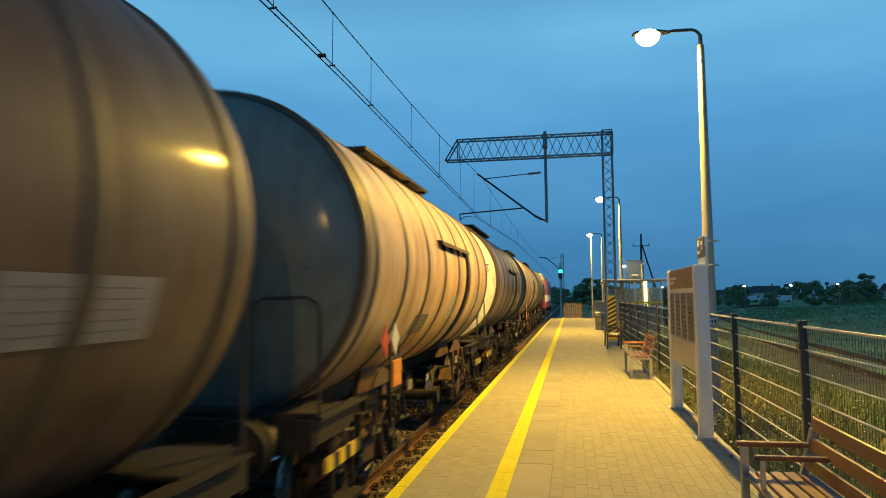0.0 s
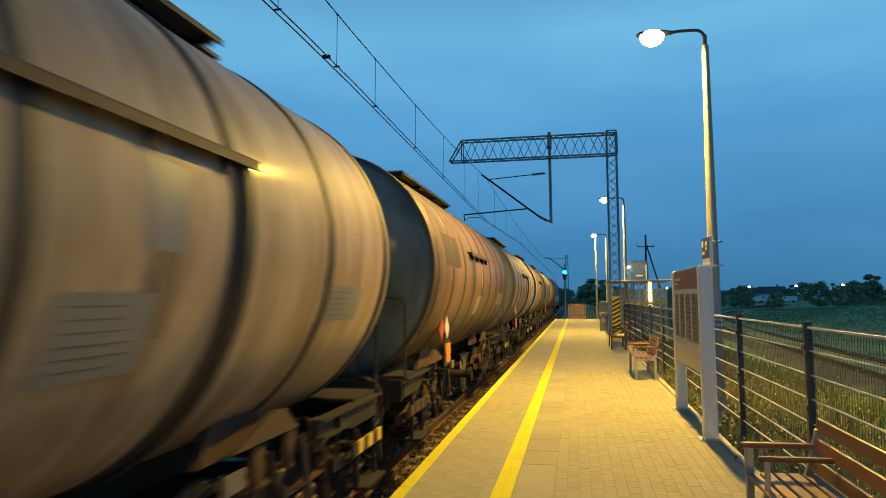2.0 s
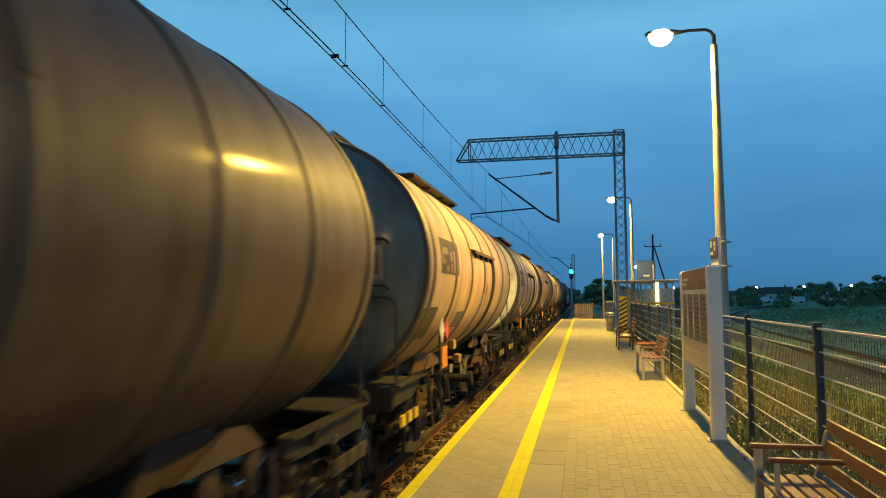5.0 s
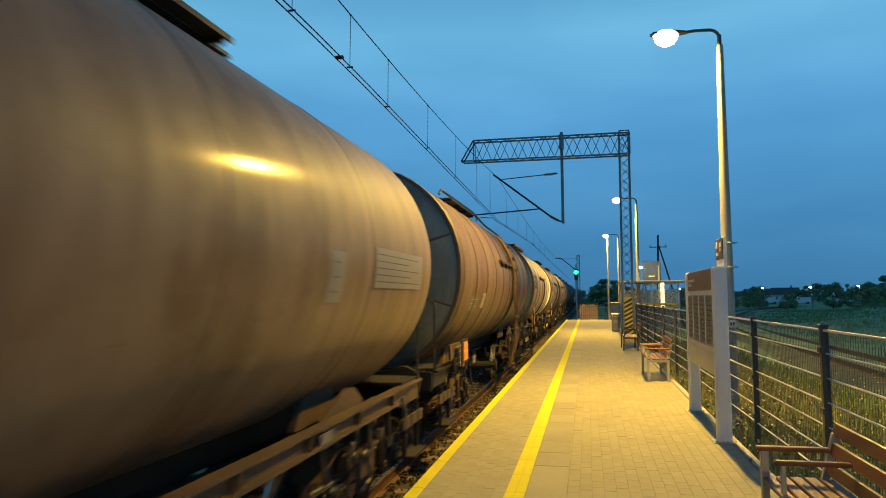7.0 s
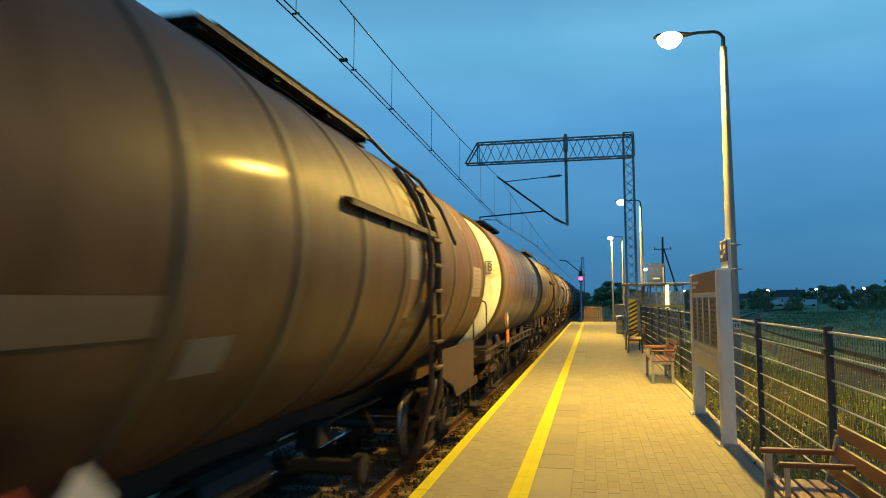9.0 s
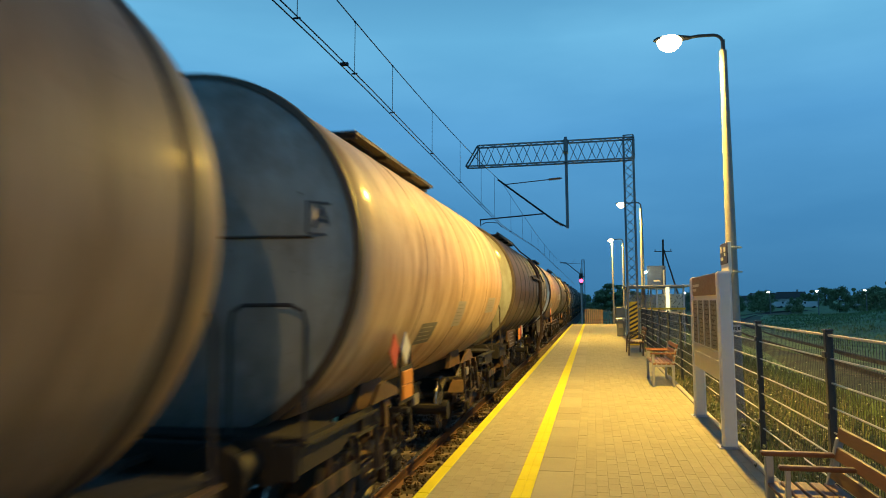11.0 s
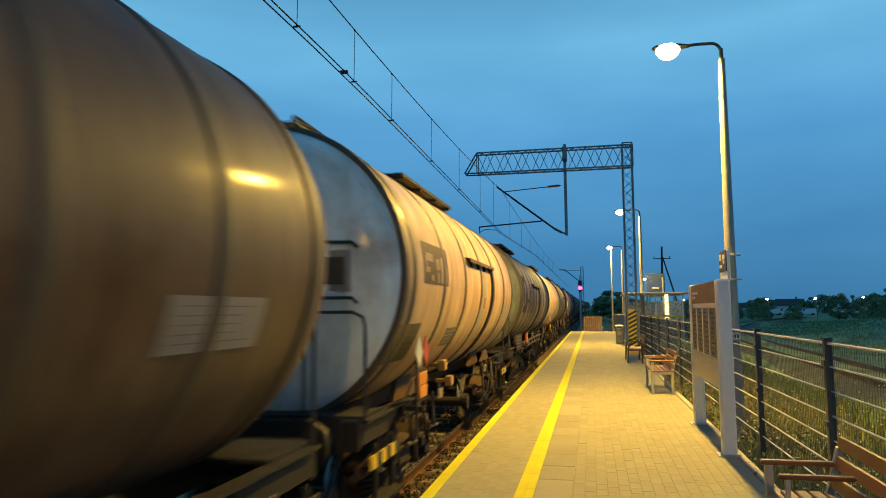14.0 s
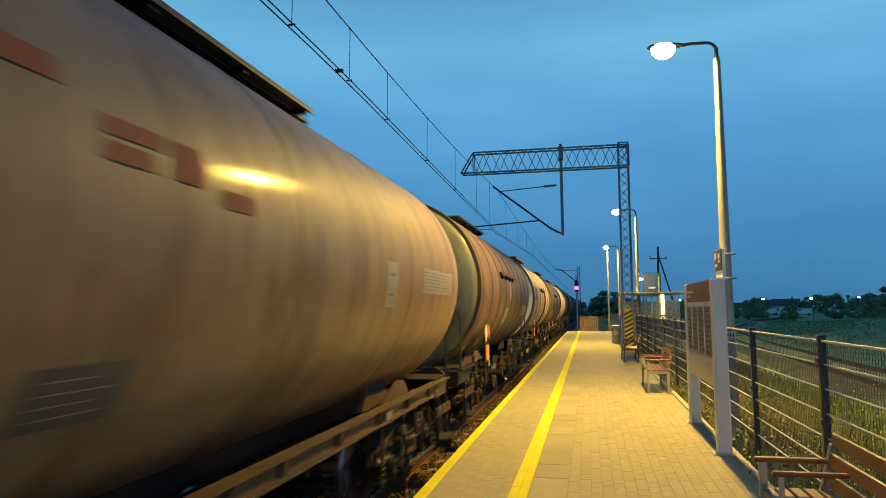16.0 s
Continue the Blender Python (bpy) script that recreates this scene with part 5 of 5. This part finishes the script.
# ---- small plate on the first lamp post ----
tag_ = empty("post_plate", pose(2.235, 12.0, 1.2), "small white plate with dark bars on the lamp post", "sign")
bm = bmesh.new()
box(bm, (0, 0, 0), (0.2, 0.012, 0.12), bevel=0.003)
plate_ = part("plate", bm, M["white"], tag_)
for k in range(4):
    bm = bmesh.new()
    box(bm, (-0.066 + 0.042 * k, -0.009, 0.0), (0.024, 0.005, 0.05))
    part("printed_bar", bm, M["print"], plate_)


# ---- benches ----
def bench(y, ln, label, steel="bsteel"):
    ob = empty("bench", pose(1.09, y, 0), label, "bench", "benches on the platform")
    for yy in (0, ln):
        s = 1 if yy else -1
        bm = bmesh.new()
        box(bm, (0.03, yy, 0.31), (0.05, 0.05, 0.62), bevel=0.006)
        box(bm, (0.40, yy, 0.22), (0.05, 0.05, 0.44), bevel=0.006)
        box(bm, (0.43, yy, 0.58), (0.045, 0.045, 0.34), pose(0, 0, 0, 0, 14, 0), bevel=0.006)
        box(bm, (0.22, yy, 0.40), (0.42, 0.04, 0.05), bevel=0.006)
        part("end_frame", bm, M[steel], ob)
        bm = bmesh.new()
        box(bm, (0.205, yy, 0.635), (0.45, 0.065, 0.03), bevel=0.008)
        part("armrest", bm, M["wood"], ob, "brown wooden armrest")
    if ln > 1:
        for yy in (ln - 0.42,):
            bm = bmesh.new()
            box(bm, (0.04, yy, 0.53), (0.03, 0.03, 0.22), bevel=0.004)
            box(bm, (0.22, yy, 0.40), (0.42, 0.03, 0.04), bevel=0.004)
            part("middle_frame", bm, M[steel], ob)
            bm = bmesh.new()
            box(bm, (0.205, yy, 0.635), (0.43, 0.055, 0.028), bevel=0.008)
            part("armrest", bm, M["wood"], ob, "brown wooden armrest")
    for k in range(5):
        bm = bmesh.new()
        box(bm, (0.05 + k * 0.088, ln / 2, 0.435), (0.072, ln + 0.06, 0.028), bevel=0.006)
        part("seat_slat", bm, M["wood"], ob)
    for k in range(3):
        bm = bmesh.new()
        box(bm, (0.415 + 0.032 * k, ln / 2, 0.53 + k * 0.12), (0.028, ln + 0.06, 0.085), pose(0, 0, 0, 0, 14, 0), bevel=0.006)
        part("back_slat", bm, M["wood"], ob)
    return ob


bench(3.62, 1.44, "brown slatted wooden bench with steel frame beside the fence")
bench(14.15, 1.42, "brown slatted wooden bench further along the platform")


def loop_bench(y, ln):
    """Bench with bent tube ends."""
    ob = empty("bench", pose(1.06, y, 0), "dark bench with bent tube arms by the striped mast", "bench", "benches on the platform")
    for yy in (0, ln):
        bm = bmesh.new()
        pipe(bm, [(-0.02, yy, 0.0), (0.0, yy, 0.42), (0.04, yy, 0.58), (0.12, yy, 0.65), (0.30, yy, 0.66), (0.40, yy, 0.60), (0.44, yy, 0.48), (0.42, yy, 0.36), (0.40, yy, 0.0)], 0.024, 7)
        pipe(bm, [(0.36, yy, 0.38), (0.47, yy, 0.62), (0.52, yy, 0.86)], 0.022, 6)
        tube(bm, (0.0, yy, 0.38), (0.42, yy, 0.38), 0.02, 6)
        part("end_frame", bm, M["darksteel"], ob, "bent dark steel tube")
    for k in range(5):
        bm = bmesh.new()
        box(bm, (0.05 + k * 0.085, ln / 2, 0.415), (0.07, ln + 0.06, 0.028), bevel=0.006)
        part("seat_slat", bm, M["wood"], ob)
    for k in range(3):
        bm = bmesh.new()
        box(bm, (0.445 + 0.028 * k, ln / 2, 0.56 + k * 0.12), (0.028, ln + 0.06, 0.085), pose(0, 0, 0, 0, 14, 0), bevel=0.006)
        part("back_slat", bm, M["wood"], ob)


loop_bench(22.0, 1.42)

# ---- bin ----
bin_ = empty("litter_bin", pose(1.26, 33.7, 0), "grey square metal litter bin with a lid", "litter bin")
bm = bmesh.new()
box(bm, (0, 0, 0.38), (0.36, 0.36, 0.70), bevel=0.02)
part("body", bm, M["bin"], bin_)
bm = bmesh.new()
box(bm, (0, 0, 0.84), (0.42, 0.42, 0.05), bevel=0.015)
for x in (-0.15, 0.15):
    box(bm, (x, 0, 0.77), (0.03, 0.3, 0.1))
part("lid", bm, M["galv"], bin_)
bm = bmesh.new()
box(bm, (0, -0.185, 0.5), (0.2, 0.012, 0.16))
part("label_plate", bm, M["label"], bin_)

# ---- shelter ----
shelter = empty("waiting_shelter", pose(1.5, 31.0, -0.3), "small glazed waiting shelter with a flat roof and light inside", "shelter")
bm = bmesh.new()
box(bm, (1.2, 1.6, 2.58), (2.7, 3.6, 0.09), bevel=0.02)
part("roof", bm, M["conc"], shelter, "flat pale roof slab")
for x in (0.05, 1.2, 2.3):
    for y in (0.1, 3.1):
        bm = bmesh.new()
        box(bm, (x, y, 1.26), (0.07, 0.07, 2.52), bevel=0.008)
        part("column", bm, M["white"], shelter)
for x0, x1, y in ((0.1, 1.15, 3.1), (1.25, 2.25, 3.1), (1.25, 2.25, 0.1)):
    bm = bmesh.new()
    box(bm, ((x0 + x1) / 2, y, 1.3), (x1 - x0, 0.012, 1.9))
    part("pane", bm, M["paleglass"], shelter, "dusty glass pane")
bm = bmesh.new()
box(bm, (1.64, 0.02, 2.0), (0.15, 0.05, 1.1), bevel=0.01)
part("light_panel", bm, M["lit"], shelter, "glowing light panel")
bm = bmesh.new()
box(bm, (1.2, 0.0, 1.62), (2.3, 0.03, 0.09))
part("yellow_band", bm, M["hazard"], shelter, "yellow marking band")
nsign = empty("station_sign", pose(3.2, 36.0, -0.3), "tall dark glass station sign beside the shelter", "sign")
bm = bmesh.new()
box(bm, (-0.05, 0, 3.10), (1.0, 0.06, 1.2), pose(0, 0, 0, 0, 0, 25), bevel=0.01)
panel_ = part("panel", bm, M["signglass"], nsign)
bm = bmesh.new()
box(bm, (-0.05, -0.06, 2.95), (0.36, 0.01, 0.08), pose(0, 0, 0, 0, 0, 25))
part("printed_line", bm, M["whitep"], panel_)
bm = bmesh.new()
box(bm, (0.3, 0.1, 1.75), (0.07, 0.07, 3.5), bevel=0.008)
part("post", bm, M["galv"], nsign)

# ---- platform end ----
barrier = empty("end_barrier", pose(0, PLAT_END, 0), "weathered brown slatted barrier across the platform end", "barrier")
for k in range(9):
    bm = bmesh.new()
    box(bm, (-0.55 + k * 0.15, 0, 0.55), (0.085, 0.04, 1.1), bevel=0.006)
    part("slat", bm, M["brownfence"], barrier)
for z in (0.3, 0.95):
    bm = bmesh.new()
    box(bm, (0.2, 0.04, z), (1.75, 0.04, 0.06))
    part("rail", bm, M["fence"], barrier)
for k in range(5):
    bm = bmesh.new()
    box(bm, (0.72 + k * 0.22, 0.02, 0.55), (0.03, 0.03, 1.1))
    part("post", bm, M["fence"], barrier)
bm = bmesh.new()
box(bm, (1.95, 51.0, 0.6), (0.75, 0.5, 1.3), bevel=0.03)
tagged(part("equipment_cabinet", bm, M["bin"]), "dark grey trackside equipment cabinet", "cabinet")

# ---- signal ----
signal = empty("railway_signal", pose(-1.1, 72, -0.8), "colour-light railway signal on a slim post", "railway signal")
bm = bmesh.new()
tube(bm, (0, 0, 0), (0, 0, 5.8), 0.075, 12)
part("post", bm, M["galv"], signal, smooth=True)
bm = bmesh.new()
box(bm, (0.02, -0.12, 4.75), (0.36, 0.14, 1.15), bevel=0.05)
shead = part("signal_head", bm, M["black"], signal)
for z, mm in ((4.95, "glow_green"), (4.55, "glow_red")):
    bm = bmesh.new()
    tube(bm, (0.02, -0.19, z), (0.02, -0.215, z), 0.2, 18)
    part("lens", bm, M[mm], shead, "glowing green lens" if "green" in mm else "glowing red lens")
    bm = bmesh.new()
    lathe_y(bm, [(-0.19, 0.235), (-0.34, 0.235), (-0.34, 0.222), (-0.19, 0.222)], 0, 12, radians(-100), radians(100))
    part("hood", bm, M["black"], shead).location = (0.02, 0, z)
# Added cover blocks the lens that is off; both lenses always glow.
bm = bmesh.new()
tube(bm, (0, 0, 0), (0, 0.02, 0), 0.215, 18)
box(bm, (0.3, 0.01, 0), (0.35, 0.016, 0.03))
lens_cover = part("lens_vane", bm, M["black"], signal, "black cover added to hide the unlit lens")
lens_cover.location = (0.02, -0.25, 4.55)
for k in range(12):
    bm = bmesh.new()
    tube(bm, (-0.2, 0.12, 0.6 + k * 0.3), (0.2, 0.12, 0.6 + k * 0.3), 0.012, 5)
    part("rung", bm, M["galv"], signal)

# ---- further overhead-line mast ----
mast = empty("overhead_line_mast", pose(-1.0, 84, -0.8), "slim grey overhead-line mast with a bent bracket arm", "mast")
bm = bmesh.new()
lattice(bm, (0, 0, 0), (0, 0, 7.4), 0.3, 0.3, 20, 0.03)
part("mast_post", bm, M["lattice"], mast)
bm = bmesh.new()
tube(bm, (0, 0, 5.4), (-2.0, 0, 7.1), 0.05, 6)
tube(bm, (-2.0, 0, 7.1), (-2.7, 0, 7.1), 0.05, 6)
tube(bm, (0, 0, 7.0), (-2.2, 0, 7.0), 0.02, 5)
part("cantilever", bm, M["cable"], mast)

# ---- timber power pole ----
pole = empty("power_pole", pose(5.7, 60, FIELD_Z), "dark timber power pole with a slanting strut and crossarm", "power pole")
bm = bmesh.new()
tube(bm, (0, 0, 0), (0.15, 0, 7.7), 0.13, 10, 0.075)
part("post", bm, M["timber"], pole)
bm = bmesh.new()
tube(bm, (2.1, 0.2, 0), (0.2, 0, 6.8), 0.085, 8, 0.06)
part("strut", bm, M["timber"], pole)
bm = bmesh.new()
box(bm, (0.14, 0, 6.7), (1.4, 0.07, 0.07))
part("crossarm", bm, M["timber"], pole)
for x in (-0.5, 0.1, 0.75):
    bm = bmesh.new()
    tube(bm, (x, 0, 6.75), (x, 0, 6.90), 0.03, 8)
    part("insulator", bm, M["insul"], pole)


# ---- far street lamps ----
def far_lamp(x, y, z, size=0.3):
    gz = field_z(x, y)
    ob = empty("street_lamp", pose(x, y, gz), "distant street lamp with a bright white head", "street lamp", "lamps along the far road")
    bm = bmesh.new()
    tube(bm, (0, 0, 0), (0, 0, z - gz), 0.09, 8, 0.04)
    part("post", bm, M["lattice"], ob)
    bm = bmesh.new()
    g = bmesh.ops.create_icosphere(bm, subdivisions=2, radius=size)
    for v in g["verts"]:
        v.co = Vector((v.co.x - 0.2, v.co.y, v.co.z * 0.6 + z - gz))
    part("lamp_glass", bm, M["glow_far"], ob, "glowing lamp glass")
    return ob


for x, y, z, s in ((29.0, 125, 2.95, 0.22), (36.4, 125, 3.0, 0.22), (43.6, 125, 3.1, 0.22), (17.5, 140, 3.1, 0.22), (5.0, 66, 4.3, 0.17), (3.0, 220, 2.0, 0.35), (1.5, 180, 2.2, 0.25), (52.5, 125, 3.15, 0.26), (8, 260, 2.6, 0.35), (41, 230, 3.2, 0.35)):
    far_lamp(x, y, z, s)


# ---- houses and parked vans far off ----
def house(x, y, w, d, h, turn):
    ob = empty("house", pose(x, y, field_z(x, y) - 0.2, 0, 0, turn), "distant low house with pale walls and dark pitched roof", "house", "houses beyond the field")
    bm = bmesh.new()
    box(bm, (0, 0, h / 2), (w, d, h))
    part("wall", bm, M["house"], ob)
    bm = bmesh.new()
    p = [bm.verts.new(v) for v in ((-w / 2 - 0.4, -d / 2 - 0.4, h), (w / 2 + 0.4, -d / 2 - 0.4, h), (w / 2 + 0.4, d / 2 + 0.4, h), (-w / 2 - 0.4, d / 2 + 0.4, h), (-w / 2 - 0.4, 0, h + d * 0.32), (w / 2 + 0.4, 0, h + d * 0.32))]
    for f in ((0, 1, 5, 4), (2, 3, 4, 5), (0, 4, 3), (1, 2, 5), (0, 3, 2, 1)):
        bm.faces.new([p[i] for i in f])
    r_ = part("roof", bm, M["roof"], ob)
    bm = bmesh.new()
    box(bm, (w * 0.25, 0.6, h + d * 0.34), (0.7, 0.7, 1.4))
    part("chimney", bm, M["conc"], r_)
    for k in range(max(2, int(w / 3))):
        bm = bmesh.new()
        box(bm, (-w / 2 + (k + 0.5) * w / max(2, int(w / 3)), -d / 2 - 0.02, h * 0.55), (1.1, 0.06, 1.2))
        part("window", bm, M["glass"], ob)


for h_ in ((67, 300, 9, 8, 3, 5), (80, 310, 10, 9, 3.2, -8), (45, 320, 11, 8, 3, 10), (52, 330, 9, 9, 3.2, 0), (127, 300, 12, 9, 3.4, 6), (118, 320, 10, 9, 3.2, -5), (58, 280, 7, 6, 2.6, 12)):
    house(*h_)


def van(x, y, turn):
    ob = empty("van", pose(x, y, field_z(x, y), 0, 0, turn), "distant white parked van", "van", "vans parked by the far road")
    bm = bmesh.new()
    poly_x(bm, [(-2.4, 0.4), (-2.4, 2.0), (1.0, 2.0), (1.7, 1.25), (2.4, 1.1), (2.4, 0.4)], -0.9, 0.9)
    part("body", bm, M["white"], ob)
    for yy in (-1.5, 1.5):
        for s in (-1, 1):
            bm = bmesh.new()
            tube(bm, (s * 0.75, yy, 0.34), (s * 0.95, yy, 0.34), 0.34, 14)
            part("wheel", bm, M["black"], ob)
    bm = bmesh.new()
    box(bm, (0, 1.05, 1.6), (1.84, 0.5, 0.5))
    part("window", bm, M["glass"], ob)


for v_ in ((57.5, 228, 80), (60.5, 230, 95), (63.5, 228, 88), (75.5, 229, 90), (78, 232, 85), (21, 170, 90), (54, 229, 92)):
    van(*v_)


# ---- trees and growth ----
def leaf_cloud(name, n, clumps, size, rng, squash=0.8):
    """Small leaf cards in clumps round the limbs' ends."""
    vs, fs = [], []
    for i in range(n):
        c, cr = clumps[i % len(clumps)]
        d = rng.normal(size=3)
        d /= np.linalg.norm(d)
        p = np.array(c) + d * cr * rng.uniform(0.45, 1.05) * np.array((1, 1, squash))
        u = rng.normal(size=3)
        u /= np.linalg.norm(u)
        w = np.cross(u, d)
        w /= np.linalg.norm(w) + 1e-6
        s = size * rng.uniform(0.6, 1.4)
        k = len(vs)
        vs += [tuple(p - u * s), tuple(p + w * s * 0.5), tuple(p + u * s), tuple(p - w * s * 0.5)]
        fs.append((k, k + 1, k + 2, k + 3))
    me = bpy.data.meshes.new(name)
    me.from_pydata(vs, [], fs)
    me.materials.append(M["leaf"])
    return me


def make_tree(seed, h, w, label, low=0.25):
    rng = np.random.RandomState(seed)
    ob = empty("tree", pose(0, 0, 0), label, "tree", "trees beyond the field")
    bm = bmesh.new()
    tube(bm, (0, 0, -0.3), (0.02 * h, 0, h * 0.55), 0.03 * h, 9, 0.012 * h)
    clumps = []
    for i in range(30):
        a, t = rng.uniform(0, 6.28), rng.uniform(low, 1)
        reach = w * (0.35 + 0.65 * math.sin(math.pi * min(1, 0.18 + 0.75 * t))) * rng.uniform(0.35, 1)
        p = (reach * math.cos(a), reach * math.sin(a), h * (0.12 + 0.78 * t))
        clumps.append((p, w * rng.uniform(0.2, 0.36)))
        if i % 2:
            tube(bm, (0.01 * h, 0, h * (0.12 + 0.4 * t)), p, 0.010 * h, 5, 0.003 * h)
    part("trunk", bm, M["bark"], ob)
    cr = new("crown", leaf_cloud("crown", 6500, clumps, 0.050 * h ** 0.7, rng))
    cr.parent = ob
    return ob


kinds = [make_tree(11, 6.5, 2.7, "dark leafy tree standing against the dusk sky", 0.04), make_tree(12, 5.5, 3.3, "broad dark tree beyond the field", 0.0),
         make_tree(13, 3.2, 2.6, "low dense bush in the field", 0.0), make_tree(14, 8.5, 3.4, "tall dark tree beside the far road", 0.05)]
spots = [(0, 52.8, 146, 1.0), (3, 57.5, 150, 0.78), (1, 62, 148, 1.1), (0, 68, 150, 1.05), (1, 74, 155, 1.2), 
         (2, 36.5, 140, 1.0), (1, 50.5, 141, 1.12), (2, 46, 128, 1.25), (1, 47.5, 150, 0.95), (1, 60, 268, 1.2), (0, 72, 262, 1.2), (3, 76, 265, 0.9),
         (1, 84, 280, 1.3), (3, 95, 285, 1.0), (0, 99, 280, 1.2), (2, 33, 150, 1.2), (2, 30, 160, 1.2), (3, 4.6, 150, 0.95), (1, 7.0, 150, 1.15), (0, 2.0, 160, 0.8), (2, 10.5, 150, 1.3),
         (2, 14, 160, 1.3), (2, 19, 165, 1.3), (2, 24, 160, 1.4), (1, 26, 220, 1.0), (1, 110, 290, 1.2), (0, 116, 282, 1.1), (2, 66, 130, 1.2), (2, 72, 128, 1.1), (2, 43, 118, 0.7), (0, 40, 260, 1.0), (1, 34, 270, 1.1), (0, -14, 200, 1.1), (1, -4, 210, 1.1), (2, -2, 190, 1.2),
         (2, 49.5, 140, 0.8), (2, 54.5, 138, 1.0), (2, 60, 136, 0.9), (2, 38, 175, 1.5), (2, 28, 200, 1.5), (2, 22, 210, 1.4)]
used = set()
for i, (k, x, y, s) in enumerate(spots):
    m = pose(x, y, field_z(x, y), 0, 0, (i * 67) % 360)
    o = kinds[k] if k not in used else copy_thing(kinds[k], m)
    used.add(k)
    o.matrix_basis = m
    s *= 0.88 if x > 15 else 1.0
    o.scale = (s * (1 + 0.25 * math.sin(i * 2.3)), s * (1 + 0.25 * math.sin(i * 2.3)), s * (0.92 + 0.2 * math.sin(i * 1.7)))

def blades(name, n, fx, size, lean, material, seed, label, category):
    rng = np.random.RandomState(seed)
    vs, fs = [], []
    for i in range(n):
        x, y = fx(rng)
        z = field_z(x, y) - 0.02
        h = size * rng.uniform(0.45, 1.25)
        w = 0.006 + 0.010 * rng.uniform() + 0.0007 * max(0, y - 8)
        a = rng.uniform(0, 6.28)
        l = lean * h * rng.uniform(0.1, 1)
        b = rng.uniform(0, 6.28)
        dx, dy = w * math.cos(a), w * math.sin(a)
        ex, ey = l * math.cos(b), l * math.sin(b)
        k = len(vs)
        vs += [(x - dx, y - dy, z), (x + dx, y + dy, z), (x + dx * 0.7 + ex * 0.4, y + dy * 0.7 + ey * 0.4, z + h * 0.6), (x - dx * 0.7 + ex * 0.4, y - dy * 0.7 + ey * 0.4, z + h * 0.6), (x + ex, y + ey, z + h)]
        fs += [(k, k + 1, k + 2, k + 3), (k + 3, k + 2, k + 4)]
    me = bpy.data.meshes.new(name)
    me.from_pydata(vs, [], fs)
    me.materials.append(material)
    return tagged(new(name, me), label, category, kind="stuff")


blades("grass", 26000, lambda r: (1.68 + 4.6 * r.uniform() ** 1.4, 3.0 + 34 * r.uniform() ** 1.3), 0.40, 0.6, M["grass"], 21, "tall green meadow grass behind the fence", "grass")
blades("weeds", 9000, lambda r: (1.66 + 3.2 * r.uniform() ** 1.5, 3.0 + 30 * r.uniform() ** 1.3), 0.52, 0.45, M["weed"], 22, "dry yellowish weeds along the fence", "weeds")
blades("verge_weeds", 1500, lambda r: (1.64 + 0.2 * r.uniform(), 4.0 + 20 * r.uniform()), 0.5, 0.5, M["weed"], 23, "small weeds along the platform edging", "weeds")
def field_spot(r):
    while True:
        x, y = 3 + 60 * r.uniform(), 28 + 110 * r.uniform() ** 1.2
        if abs(x - track2_x(y)) > 2.3:
            return x, y


blades("far_grass", 30000, field_spot, 0.20, 0.8, M["fargrass"], 24, "rough grass over the field", "grass")
rng2 = np.random.RandomState(31)
vs, fs = [], []
for i in range(1300):
    x, y = 1.75 + 4.5 * rng2.uniform() ** 1.4, 3.5 + 20 * rng2.uniform() ** 1.2
    z = field_z(x, y) + rng2.uniform(0.3, 0.85)
    s = rng2.uniform(0.008, 0.02)
    k = len(vs)
    vs += [(x - s, y, z), (x, y - s, z + s * 0.3), (x + s, y, z), (x, y + s, z - s * 0.3), (x, y, z + s)]
    fs += [(k, k + 1, k + 4), (k + 1, k + 2, k + 4), (k + 2, k + 3, k + 4), (k + 3, k, k + 4)]
me = bpy.data.meshes.new("weed_flowers")
me.from_pydata(vs, [], fs)
me.materials.append(M["flower"])
tagged(new("weed_flowers", me), "small pale weed flowers behind the fence", "flowers", kind="stuff")

post_ = tagged(part("slim_post", (lambda b: (tube(b, (1.495, 51.85, 0), (1.495, 51.85, 5.85), 0.07, 12, 0.045), b)[1])(bmesh.new()), M["pole"], smooth=True), "slim pale post at the platform end", "post")

rng3 = np.random.RandomState(41)
clumps = []
for i in range(420):
    x, y = 1.72 + 3.6 * rng3.uniform() ** 1.5, 3.6 + 24 * rng3.uniform() ** 1.2
    hgt = rng3.uniform(0.15, 0.75)
    for k in range(3):
        clumps.append(((x + rng3.normal() * 0.08, y + rng3.normal() * 0.08, field_z(x, y) + hgt * (0.4 + 0.3 * k)), 0.10 + 0.12 * rng3.uniform()))
me = leaf_cloud("leafy_weeds", 15000, clumps, 0.028, rng3, 1.0)
me.materials.clear()
me.materials.append(M["weedleaf"])
tagged(new("leafy_weeds", me), "leafy weeds growing against the fence", "weeds", kind="stuff")


# ---- movement ----
def run(t):
    """Metres that the train has gone: it leaves at 7.1 m/s and gathers speed."""
    return 7.1 * t + 0.045 * t * t


def motions():
    for ob, mid in TRAIN:
        walk(ob, [(t, pose(TRACK_X, mid + run(t), RAIL_Z)) for t in range(17)])
    step = 2 / 30
    for w, y in WHEELS:
        walk(w, [(i * step, pose(0, y, 0.46, -math.degrees(run(i * step) / 0.46))) for i in range(241)])
    # the added cover slides from the red lens to the green one as the train passes
    walk(lens_cover, [(0, pose(0.02, -0.25, 4.55)), (8.6, pose(0.02, -0.25, 4.55)), (8.8, pose(0.02, -0.25, 4.95)), (16, pose(0.02, -0.25, 4.95))])


single_pavers()
motions()
